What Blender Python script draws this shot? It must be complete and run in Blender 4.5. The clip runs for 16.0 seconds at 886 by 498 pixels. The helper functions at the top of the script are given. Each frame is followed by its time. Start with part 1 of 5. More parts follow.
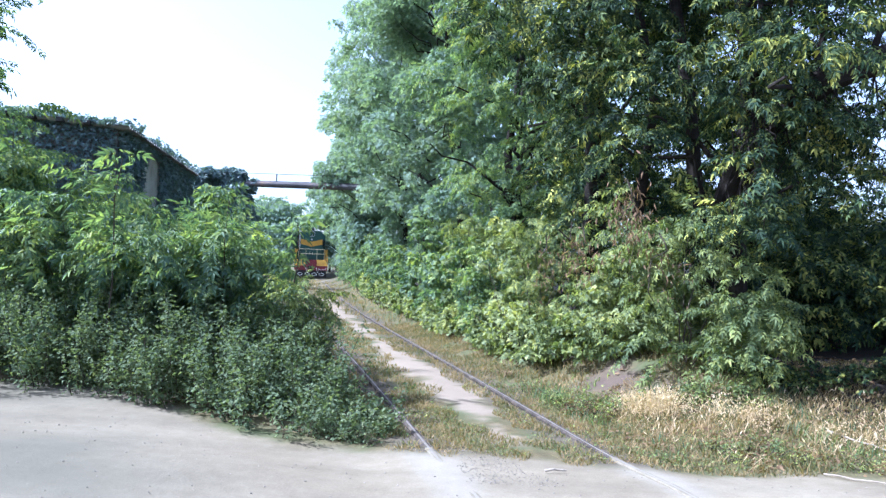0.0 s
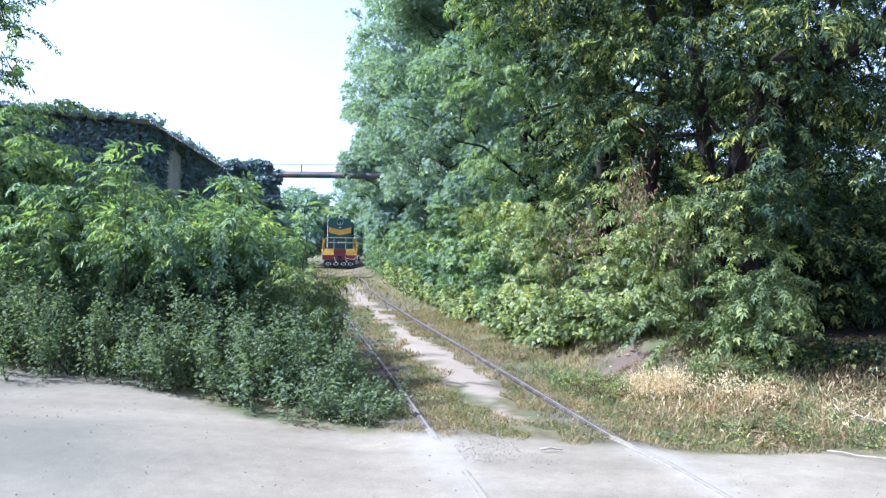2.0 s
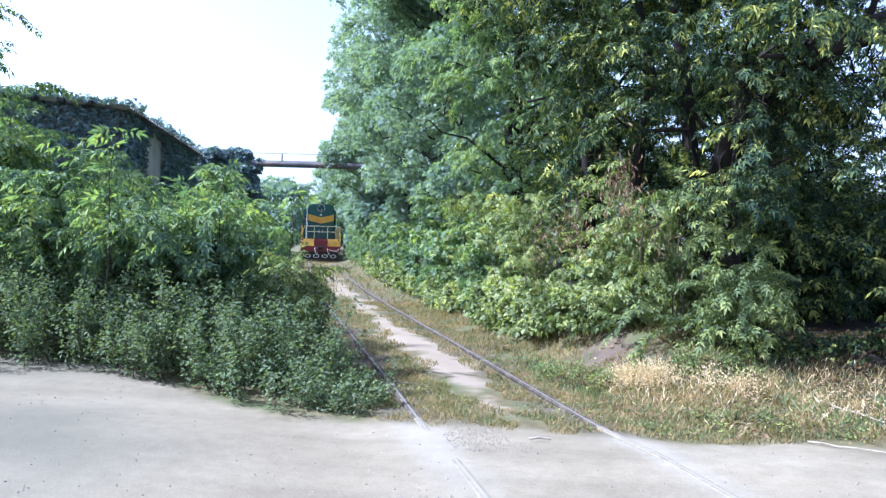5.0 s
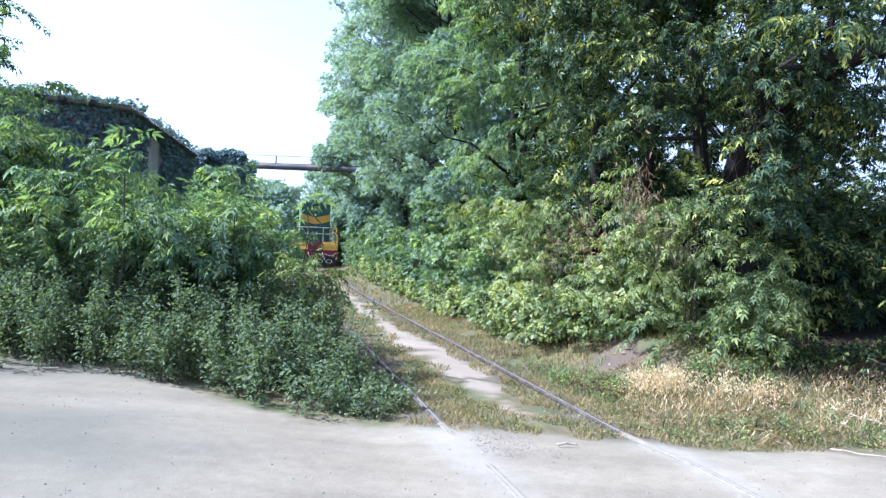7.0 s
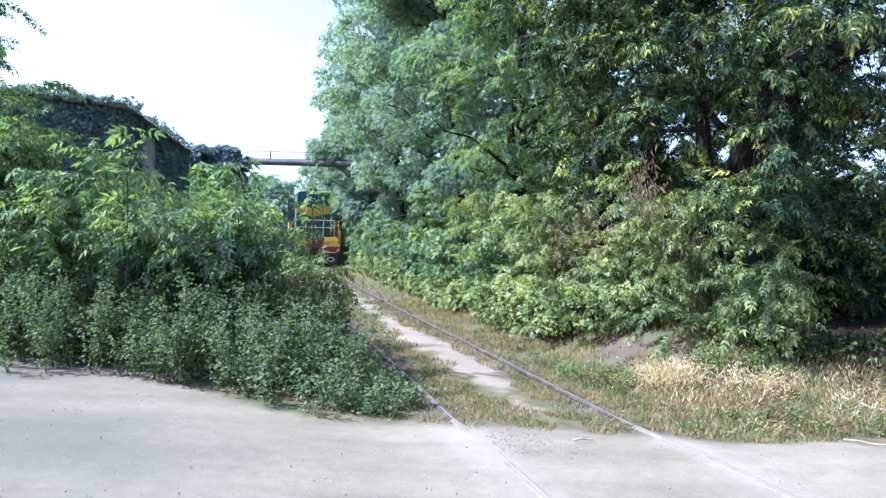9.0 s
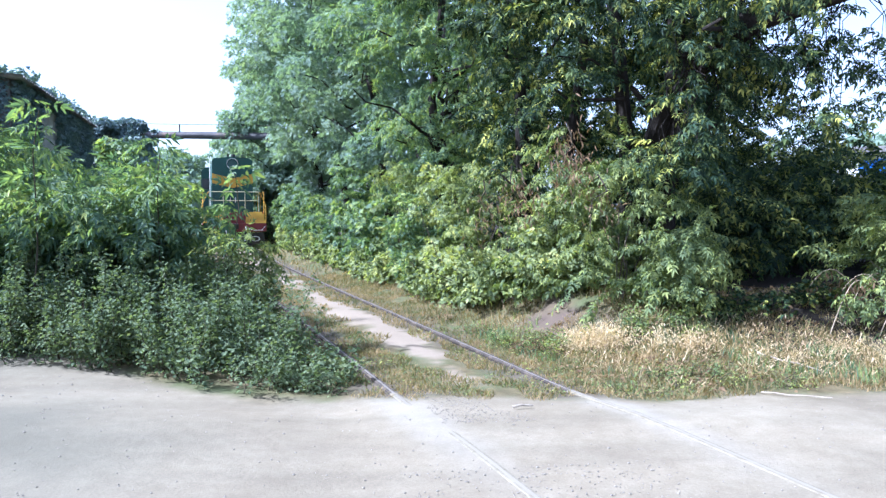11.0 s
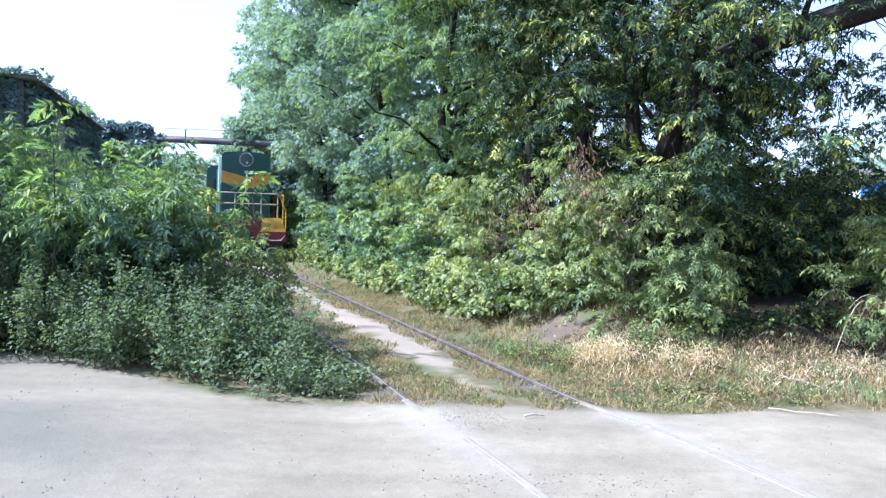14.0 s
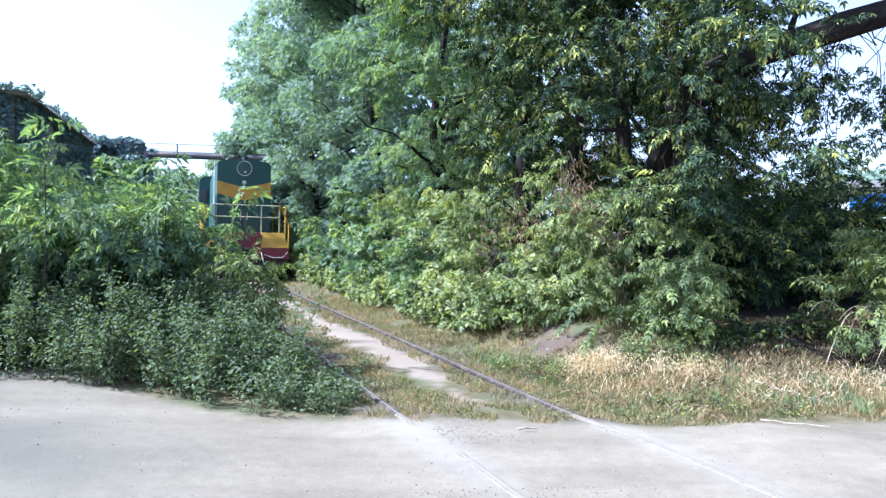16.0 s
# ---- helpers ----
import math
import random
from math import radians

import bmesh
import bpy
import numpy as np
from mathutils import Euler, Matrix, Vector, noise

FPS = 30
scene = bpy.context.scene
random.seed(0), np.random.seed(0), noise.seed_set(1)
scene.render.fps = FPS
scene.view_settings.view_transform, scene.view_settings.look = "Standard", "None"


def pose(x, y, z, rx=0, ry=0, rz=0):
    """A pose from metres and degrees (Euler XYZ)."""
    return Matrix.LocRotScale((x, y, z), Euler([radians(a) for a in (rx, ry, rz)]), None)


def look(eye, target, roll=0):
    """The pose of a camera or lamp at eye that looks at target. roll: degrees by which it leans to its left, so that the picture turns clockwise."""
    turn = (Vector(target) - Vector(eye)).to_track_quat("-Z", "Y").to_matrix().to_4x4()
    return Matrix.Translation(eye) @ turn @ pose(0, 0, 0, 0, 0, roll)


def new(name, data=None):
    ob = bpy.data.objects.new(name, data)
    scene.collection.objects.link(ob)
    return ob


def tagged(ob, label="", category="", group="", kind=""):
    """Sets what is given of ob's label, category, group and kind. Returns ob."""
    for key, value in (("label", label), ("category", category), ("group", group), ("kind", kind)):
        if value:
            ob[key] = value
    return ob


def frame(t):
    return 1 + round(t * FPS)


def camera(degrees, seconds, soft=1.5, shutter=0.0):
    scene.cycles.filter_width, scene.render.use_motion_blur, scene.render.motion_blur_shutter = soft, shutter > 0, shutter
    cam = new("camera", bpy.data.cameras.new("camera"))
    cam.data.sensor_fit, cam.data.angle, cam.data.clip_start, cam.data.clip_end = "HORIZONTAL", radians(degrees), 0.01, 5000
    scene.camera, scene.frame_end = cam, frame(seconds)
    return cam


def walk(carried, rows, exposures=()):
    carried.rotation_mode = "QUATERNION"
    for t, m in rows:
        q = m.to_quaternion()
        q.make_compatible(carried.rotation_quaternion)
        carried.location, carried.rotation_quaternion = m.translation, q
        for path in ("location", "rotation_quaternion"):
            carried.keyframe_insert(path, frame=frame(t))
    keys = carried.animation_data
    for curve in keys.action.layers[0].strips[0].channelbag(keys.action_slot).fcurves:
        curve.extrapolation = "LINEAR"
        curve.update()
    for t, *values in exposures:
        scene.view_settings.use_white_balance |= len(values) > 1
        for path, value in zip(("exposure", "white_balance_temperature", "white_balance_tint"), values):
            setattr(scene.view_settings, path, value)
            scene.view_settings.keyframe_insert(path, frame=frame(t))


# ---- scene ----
import functools

cam = camera(63.7, 16.0, soft=1.4)
PATH = [
    (0, (0.129, 0.182, 1.729), (0.115, 2.181, 1.771), 2.1),
    (0.5, (0.229, 0.184, 1.719), (0.251, 2.183, 1.766), 0.7),
    (1, (0.331, 0.172, 1.712), (0.317, 2.172, 1.753), 1.6),
    (1.5, (0.443, 0.173, 1.7), (0.365, 2.171, 1.701), 0.1),
    (2, (0.448, 0.163, 1.692), (0.349, 2.161, 1.696), 0.9),
    (2.5, (0.406, 0.15, 1.693), (0.261, 2.145, 1.688), 1.1),
    (3, (0.417, 0.148, 1.689), (0.385, 2.148, 1.677), -0.1),
    (3.5, (0.397, 0.14, 1.698), (0.353, 2.14, 1.72), 0.5),
    (4, (0.395, 0.147, 1.692), (0.358, 2.147, 1.698), 0.3),
    (4.5, (0.364, 0.136, 1.691), (0.356, 2.136, 1.702), 0.8),
    (4.7, (0.36, 0.144, 1.679), (0.317, 2.143, 1.66), 1.6),
    (6.8, (0.008, 0.135, 1.67), (0.041, 2.135, 1.683), 1.9),
    (7, (-0.016, 0.13, 1.669), (-0.02, 2.13, 1.665), 2.3),
    (7.5, (-0.064, 0.1, 1.669), (-0.136, 2.099, 1.673), 2.7),
    (8, (-0.088, 0.065, 1.677), (-0.219, 2.061, 1.716), 2.9),
    (8.5, (-0.124, 0.114, 1.705), (-0.203, 2.112, 1.728), 1.9),
    (9, (-0.172, 0.16, 1.703), (-0.158, 2.159, 1.679), 1.4),
    (9.5, (-0.236, 0.165, 1.666), (-0.065, 2.151, 1.504), 0.6),
    (9.7, (-0.257, 0.204, 1.705), (-0.042, 2.186, 1.543), 0.1),
    (11.8, (-0.372, 0.182, 1.716), (-0.114, 2.164, 1.641), 0.4),
    (12, (-0.391, 0.17, 1.707), (-0.123, 2.149, 1.608), 0.8),
    (12.5, (-0.457, 0.146, 1.702), (-0.207, 2.126, 1.576), 1.2),
    (13, (-0.486, 0.117, 1.696), (-0.228, 2.097, 1.583), 1.5),
    (13.5, (-0.496, 0.107, 1.697), (-0.246, 2.089, 1.606), 1.6),
    (14, (-0.493, 0.112, 1.697), (-0.247, 2.096, 1.628), 1.6),
    (14.5, (-0.495, 0.112, 1.706), (-0.253, 2.096, 1.647), 1.5),
    (15, (-0.488, 0.107, 1.702), (-0.226, 2.09, 1.654), 1.4),
    (15.5, (-0.492, 0.104, 1.701), (-0.218, 2.085, 1.672), 1.6),
    (16, (-0.492, 0.095, 1.698), (-0.226, 2.077, 1.668), 1.3),
]
walk(cam, [(t, look(eye, target, roll)) for t, eye, target, roll in PATH], [(0, 1.58, 4910, 17), (8.5, 1.58, 4910, 17), (12, 1.66, 4910, 17), (16, 1.63, 4910, 17)])

# ---- world and sun ----
SUN_EL, SUN_AZ = 46.0, -92.0          # degrees; azimuth from +y towards +x
world = bpy.data.worlds.new("sky")
scene.world = world
world.use_nodes = True
wn = world.node_tree.nodes
sky = wn.new("ShaderNodeTexSky")
sky.sky_type = "NISHITA"
sky.sun_disc = False
sky.sun_elevation = radians(SUN_EL)
sky.sun_rotation = radians(SUN_AZ)
sky.air_density, sky.dust_density, sky.ozone_density = 0.9, 2.5, 1.0
wn["Background"].inputs["Strength"].default_value = 0.13
hazy = wn.new("ShaderNodeHueSaturation")
hazy.inputs["Saturation"].default_value = 0.58
world.node_tree.links.new(sky.outputs[0], hazy.inputs["Color"])
world.node_tree.links.new(hazy.outputs[0], wn["Background"].inputs["Color"])
sun = new("sun", bpy.data.lights.new("sun", "SUN"))
sun.data.energy, sun.data.angle, sun.data.color = 4.7, radians(0.8), (1.0, 0.95, 0.87)
sun_dir = Vector((math.sin(radians(SUN_AZ)) * math.cos(radians(SUN_EL)), math.cos(radians(SUN_AZ)) * math.cos(radians(SUN_EL)), math.sin(radians(SUN_EL))))
sun.matrix_world = look(sun_dir * 60, (0, 0, 0))

# ---- materials ----


def material(name):
    m = bpy.data.materials.new(name)
    m.use_nodes = True
    return m, m.node_tree.nodes, m.node_tree.links


def ramp(nodes, stops):
    r = nodes.new("ShaderNodeValToRGB")
    while len(r.color_ramp.elements) < len(stops):
        r.color_ramp.elements.new(0.5)
    for e, (p, c) in zip(r.color_ramp.elements, stops):
        e.position, e.color = p, (*c, 1)
    return r


def noise_node(nodes, links, scale, detail=4.0, rough=0.55, space="Object"):
    co = nodes.new("ShaderNodeTexCoord")
    n = nodes.new("ShaderNodeTexNoise")
    n.inputs["Scale"].default_value, n.inputs["Detail"].default_value, n.inputs["Roughness"].default_value = scale, detail, rough
    links.new(co.outputs[space], n.inputs["Vector"])
    return n


def mix_rgb(nodes, links, fac, a, b, blend="MIX"):
    m = nodes.new("ShaderNodeMix")
    m.data_type, m.blend_type = "RGBA", blend
    for socket, v in ((m.inputs[0], fac), (m.inputs[6], a), (m.inputs[7], b)):
        if isinstance(v, (int, float)):
            socket.default_value = v
        elif isinstance(v, tuple):
            socket.default_value = (*v, 1)
        else:
            links.new(v, socket)
    return m.outputs[2]


def surface(name, dark, light, scale=3.0, rough=0.7, metal=0.0, bump=0.15, fine=40.0, stain=None, stain_scale=1.2):
    """A worn surface: two colours by a fine noise, stains by a coarse one, and relief."""
    m, nodes, links = material(name)
    b = nodes["Principled BSDF"]
    n1, n2, n3 = noise_node(nodes, links, scale), noise_node(nodes, links, fine, 3), noise_node(nodes, links, stain_scale, 5, 0.65)
    r = ramp(nodes, ((0.3, dark), (0.7, light)))
    links.new(n1.outputs["Fac"], r.inputs[0])
    col = mix_rgb(nodes, links, 0.25, r.outputs[0], n2.outputs["Fac"], "OVERLAY")
    if stain:
        s = ramp(nodes, ((0.52, (0, 0, 0)), (0.68, (1, 1, 1))))
        links.new(n3.outputs["Fac"], s.inputs[0])
        col = mix_rgb(nodes, links, s.outputs[0], col, stain)
    links.new(col, b.inputs["Base Color"])
    b.inputs["Roughness"].default_value, b.inputs["Metallic"].default_value = rough, metal
    bu = nodes.new("ShaderNodeBump")
    bu.inputs["Strength"].default_value, bu.inputs["Distance"].default_value = bump, 0.02
    links.new(n2.outputs["Fac"], bu.inputs["Height"])
    links.new(bu.outputs[0], b.inputs["Normal"])
    return m


def leaf_material(name, colours, rough=0.5, glow=0.35, patch_scale=0.9, spec=0.4):
    """Leaf green that varies leaf by leaf and by patches of the crown; light passes through the blades."""
    m, nodes, links = material(name)
    b = nodes["Principled BSDF"]
    geo = nodes.new("ShaderNodeNewGeometry")
    n = noise_node(nodes, links, patch_scale, 3)
    add = nodes.new("ShaderNodeMath")
    add.operation = "MULTIPLY_ADD"
    links.new(geo.outputs["Random Per Island"], add.inputs[0])
    add.inputs[1].default_value = 0.55
    sub = nodes.new("ShaderNodeMath")
    sub.operation = "MULTIPLY_ADD"
    links.new(n.outputs["Fac"], sub.inputs[0])
    sub.inputs[1].default_value, sub.inputs[2].default_value = 1.3, -0.42
    links.new(sub.outputs[0], add.inputs[2])
    r = ramp(nodes, colours)
    links.new(add.outputs[0], r.inputs[0])
    links.new(r.outputs[0], b.inputs["Base Color"])
    b.inputs["Roughness"].default_value = rough
    b.inputs["Specular IOR Level"].default_value = spec
    tr = nodes.new("ShaderNodeBsdfTranslucent")
    tc = mix_rgb(nodes, links, 1.0, r.outputs[0], (1.35, 1.4, 0.58), "MULTIPLY")
    links.new(tc, tr.inputs["Color"])
    mx = nodes.new("ShaderNodeMixShader")
    mx.inputs[0].default_value = glow
    links.new(b.outputs[0], mx.inputs[1])
    links.new(tr.outputs[0], mx.inputs[2])
    links.new(mx.outputs[0], nodes["Material Output"].inputs["Surface"])
    return m


# thicket leaf: dark stops paint its inner shade, yellow stops its sunlit sprays
LEAF_TREE = leaf_material("box_elder_leaf_sun_and_shade", ((0.0, (0.013, 0.026, 0.018)), (0.44, (0.026, 0.05, 0.027)), (0.68, (0.105, 0.14, 0.045)), (0.88, (0.378, 0.38, 0.088))), 0.6, 0.2, 1.6, 0.12)
LEAF_SHRUB = leaf_material("shrub_leaf", ((0.0, (0.048, 0.078, 0.042)), (0.42, (0.123, 0.165, 0.071)), (0.72, (0.246, 0.285, 0.094)), (1.0, (0.449, 0.45, 0.130))), 0.55, 0.36, 1.5, 0.18)
LEAF_VINE = leaf_material("creeper_leaf", ((0.0, (0.059, 0.088, 0.051)), (0.38, (0.177, 0.22, 0.110)), (0.7, (0.332, 0.37, 0.149)), (1.0, (0.556, 0.52, 0.172))), 0.58, 0.4, 2.4, 0.22)
# bluish dark stops carry haze, yellow top stops the sun on the saplings
LEAF_BUSH = leaf_material("hazy_bush_leaf", ((0.0, (0.052, 0.098, 0.078)), (0.42, (0.115, 0.18, 0.106)), (0.72, (0.215, 0.285, 0.11)), (1.0, (0.38, 0.41, 0.12))), 0.55, 0.4, 1.2, 0.22)
LEAF_HERB = leaf_material("herb_leaf", ((0.0, (0.075, 0.11, 0.066)), (0.6, (0.13, 0.172, 0.098)), (1.0, (0.215, 0.245, 0.13))), 0.7, 0.36, 2.0, 0.12)
# far trees: haze is put into the colour as paler, bluer leaves
LEAF_HAZE = leaf_material("hazy_distant_leaf", ((0.0, (0.115, 0.175, 0.157)), (0.6, (0.190, 0.26, 0.211)), (1.0, (0.270, 0.33, 0.227))), 0.62, 0.4, 0.4, 0.14)
# ivy raised and blued so that the veil of haze sits in its colour
LEAF_IVY = leaf_material("hazy_ivy_leaf", ((0.0, (0.1, 0.15, 0.175)), (0.6, (0.15, 0.215, 0.235)), (1.0, (0.2, 0.275, 0.235))), 0.55, 0.15, 0.7, 0.35)
LEAF_DRY = leaf_material("withered_leaf", ((0.0, (0.09, 0.058, 0.036)), (0.6, (0.18, 0.118, 0.068)), (1.0, (0.3, 0.21, 0.12))), 0.7, 0.25, 2.0, 0.2)
STRAW = leaf_material("dry_straw", ((0.0, (0.38, 0.27, 0.15)), (0.6, (0.56, 0.44, 0.28)), (1.0, (0.7, 0.59, 0.42))), 0.75, 0.3, 1.2, 0.2)
GRASS = leaf_material("verge_grass", ((0.0, (0.072, 0.1, 0.042)), (0.38, (0.145, 0.142, 0.062)), (0.6, (0.255, 0.188, 0.097)), (1.0, (0.4, 0.29, 0.155))), 0.7, 0.3, 1.4, 0.15)
BARK = surface("bark", (0.012, 0.011, 0.01), (0.034, 0.029, 0.025), 6, 0.9, 0, 0.6, 30)
TWIG = surface("twig", (0.04, 0.035, 0.025), (0.085, 0.072, 0.05), 8, 0.85, 0, 0.3, 60)
RUST = surface("rusty_rail_side", (0.04, 0.034, 0.03), (0.085, 0.072, 0.062), 10, 0.85, 0, 0.3, 60, (0.14, 0.115, 0.09), 3)
DUSTY = surface("rail_under_dust", (0.15, 0.133, 0.098), (0.215, 0.195, 0.148), 12, 0.95)
for m in (BARK, TWIG, RUST, DUSTY):
    m.node_tree.nodes["Principled BSDF"].inputs["Specular IOR Level"].default_value = 0.08
RAIL = surface("rail_steel", (0.11, 0.096, 0.082), (0.19, 0.168, 0.145), 8, 0.4, 0.6, 0.15, 80, (0.15, 0.14, 0.13), 3)
PAINT_GREEN = surface("green_paint", (0.012, 0.06, 0.05), (0.018, 0.08, 0.065), 1.5, 0.4, 0, 0.05, 30, (0.02, 0.05, 0.042), 1.5)
PAINT_YELLOW = surface("yellow_paint", (0.47, 0.265, 0.025), (0.58, 0.34, 0.04), 1.5, 0.45, 0, 0.05, 30, (0.42, 0.22, 0.03), 2)
PAINT_RED = surface("red_paint", (0.14, 0.016, 0.025), (0.2, 0.025, 0.033), 2, 0.5, 0, 0.06, 30, (0.14, 0.03, 0.025), 2)
PAINT_WHITE = surface("white_paint", (0.6, 0.6, 0.58), (0.78, 0.78, 0.76), 3, 0.5, 0, 0.05, 40, (0.4, 0.38, 0.35), 2)
BLACK = surface("oily_black", (0.012, 0.012, 0.013), (0.03, 0.028, 0.027), 5, 0.6, 0.2, 0.2, 40, (0.06, 0.045, 0.035), 2)
DRY_STEM = surface("dry_stem", (0.26, 0.2, 0.13), (0.4, 0.32, 0.22), 10, 0.8)
PAINT_CREAM = surface("cream_paint", (0.34, 0.32, 0.19), (0.45, 0.42, 0.27), 3, 0.5, 0, 0.05, 40, (0.4, 0.34, 0.2), 2)
CONCRETE = surface("weathered_concrete", (0.3, 0.29, 0.27), (0.44, 0.43, 0.4), 2, 0.9, 0, 0.3, 50, (0.22, 0.21, 0.19), 0.9)
BRICKWORK = surface("dark_plaster", (0.13, 0.12, 0.11), (0.2, 0.19, 0.175), 2, 0.9, 0, 0.3, 50, (0.09, 0.08, 0.075), 0.8)
SLATE = surface("asbestos_slate", (0.16, 0.155, 0.15), (0.27, 0.26, 0.25), 2.5, 0.9, 0, 0.25, 40, (0.08, 0.08, 0.07), 1)
PIPE = surface("pipe_lagging", (0.05, 0.048, 0.052), (0.09, 0.085, 0.09), 2, 0.6, 0.2, 0.15, 30, (0.16, 0.11, 0.08), 1.2)
CLAD_WHITE = surface("white_cladding", (0.6, 0.62, 0.64), (0.74, 0.75, 0.76), 1, 0.6, 0, 0.05, 20, (0.5, 0.5, 0.5), 1)
CLAD_BLUE = surface("blue_cladding", (0.02, 0.13, 0.5), (0.03, 0.18, 0.6), 1, 0.5, 0, 0.05, 20)
glass, gn, gl = material("dark_glass")
gn["Principled BSDF"].inputs["Base Color"].default_value = (0.02, 0.025, 0.03, 1)
gn["Principled BSDF"].inputs["Roughness"].default_value = 0.06
lens_glass, ln, ll = material("green_tinted_glass")
ln["Principled BSDF"].inputs["Base Color"].default_value = (0.018, 0.06, 0.055, 1)
ln["Principled BSDF"].inputs["Roughness"].default_value = 0.12

rn, rl = RAIL.node_tree.nodes, RAIL.node_tree.links
shader = rn["Principled BSDF"]
worn = shader.inputs["Base Color"].links[0].from_socket
spot = rn.new("ShaderNodeNewGeometry")
split = rn.new("ShaderNodeSeparateXYZ")
rl.new(spot.outputs["Position"], split.inputs[0])
reach = rn.new("ShaderNodeMapRange")
reach.inputs["From Min"].default_value, reach.inputs["From Max"].default_value = 7.4, 6.0
rl.new(split.outputs["Y"], reach.inputs["Value"])
dusty = rn.new("ShaderNodeMath")
dusty.operation = "MULTIPLY"
dusty.inputs[1].default_value = 0.85
rl.new(reach.outputs[0], dusty.inputs[0])
rl.new(mix_rgb(rn, rl, dusty.outputs[0], worn, (0.225, 0.203, 0.162)), shader.inputs["Base Color"])
shader.inputs["Metallic"].default_value = 0.0
shader.inputs["Specular IOR Level"].default_value = 0.15
dull = rn.new("ShaderNodeMath")
dull.operation = "MULTIPLY_ADD"
dull.inputs[1].default_value, dull.inputs[2].default_value = 0.3, 0.62
rl.new(dusty.outputs[0], dull.inputs[0])
rl.new(dull.outputs[0], shader.inputs["Roughness"])

# ---- helpers of this scene ----


def obj(name, bm, mat, parent=None, label=""):
    me = bpy.data.meshes.new(name)
    bm.to_mesh(me)
    bm.free()
    me.materials.append(mat)
    ob = new(name, me)
    if parent:
        ob.parent = parent
    if label:
        ob["label"] = label
    return ob


part = obj


def empty(name, x=0, y=0, z=0, rz=0):
    e = new(name)
    e.matrix_basis = pose(x, y, z, 0, 0, rz)
    return e


def box(bm, x0, x1, y0, y1, z0, z1, bevel=0.0):
    r = bmesh.ops.create_cube(bm, size=1)
    vs = r["verts"]
    for v in vs:
        v.co = Vector(((x0 + x1) / 2 + v.co.x * (x1 - x0), (y0 + y1) / 2 + v.co.y * (y1 - y0), (z0 + z1) / 2 + v.co.z * (z1 - z0)))
    if bevel:
        es = list({e for v in vs for e in v.link_edges})
        bmesh.ops.bevel(bm, geom=es, offset=bevel, segments=2, affect="EDGES", profile=0.5)


def tube(bm, pts, radii, sides=8):
    """A tapered tube through the points."""
    rings = []
    pts = [Vector(p) for p in pts]
    for i, p in enumerate(pts):
        d = (pts[min(i + 1, len(pts) - 1)] - pts[max(i - 1, 0)]).normalized()
        a = d.cross(Vector((0.31, 0.17, 0.93)))
        if a.length < 0.05:
            a = d.cross(Vector((1, 0, 0)))
        a.normalize()
        b = d.cross(a)
        r = radii[i] if not isinstance(radii, (int, float)) else radii
        rings.append([bm.verts.new(p + (a * math.cos(t) + b * math.sin(t)) * r) for t in (2 * math.pi * k / sides for k in range(sides))])
    for r0, r1 in zip(rings, rings[1:]):
        for k in range(sides):
            bm.faces.new((r0[k], r0[(k + 1) % sides], r1[(k + 1) % sides], r1[k]))
    bm.faces.new(rings[0][::-1])
    bm.faces.new(rings[-1])


def prism(bm, outline, y0, y1):
    """An outline in x and z, drawn from y0 to y1."""
    a = [bm.verts.new((x, y0, z)) for x, z in outline]
    b = [bm.verts.new((x, y1, z)) for x, z in outline]
    n = len(outline)
    for i in range(n):
        bm.faces.new((a[i], b[i], b[(i + 1) % n], a[(i + 1) % n]))
    bm.faces.new(a)
    bm.faces.new(b[::-1])
    bmesh.ops.recalc_face_normals(bm, faces=bm.faces)


def tri_mesh(name, verts, tris, mat):
    me = bpy.data.meshes.new(name)
    me.vertices.add(len(verts))
    me.vertices.foreach_set("co", np.ascontiguousarray(verts, dtype=np.float32).ravel())
    me.loops.add(len(tris) * 3)
    me.loops.foreach_set("vertex_index", np.ascontiguousarray(tris, dtype=np.int32).ravel())
    me.polygons.add(len(tris))
    me.polygons.foreach_set("loop_start", np.arange(0, len(tris) * 3, 3, dtype=np.int32))
    me.update(calc_edges=True)
    me.materials.append(mat)
    return me


# ---- the plan: track and ground ----
GAUGE = 1.59


def smooth(a, b, v):
    t = np.clip((v - a) / (b - a), 0, 1)
    return t * t * (3 - 2 * t)


def track_x(y):
    """The centre line: nearly straight, with a slight bow before the bridge."""
    s = y - 6.3
    bow = 0.08 - 0.27 * smooth(0, 18, s) + 0.24 * smooth(22, 42, s)
    return 0.88 - 0.245 * s + 0.00034 * s * s + bow


def track_slope(y):
    return (track_x(y + 0.5) - track_x(y - 0.5)) / 1.0


def rail_top(y):
    """Height of the rail heads: even along the verge, a little higher where the road crosses."""
    return 0.03 + 0.07 * smooth(6.8, 5.2, y) - 0.00003 * np.clip(y - 10, 0, 70) ** 2


def wobble(x, y, f, seed=0.0):
    return np.sin(x * f + 1.7 * np.sin(y * f * 0.7 + seed) + seed) * np.cos(y * f * 0.9 + 1.3 * np.sin(x * f * 0.6 - seed))


def side(x, y):
    """Distance to the right of the track's centre line."""
    return (x - track_x(y)) * 0.968


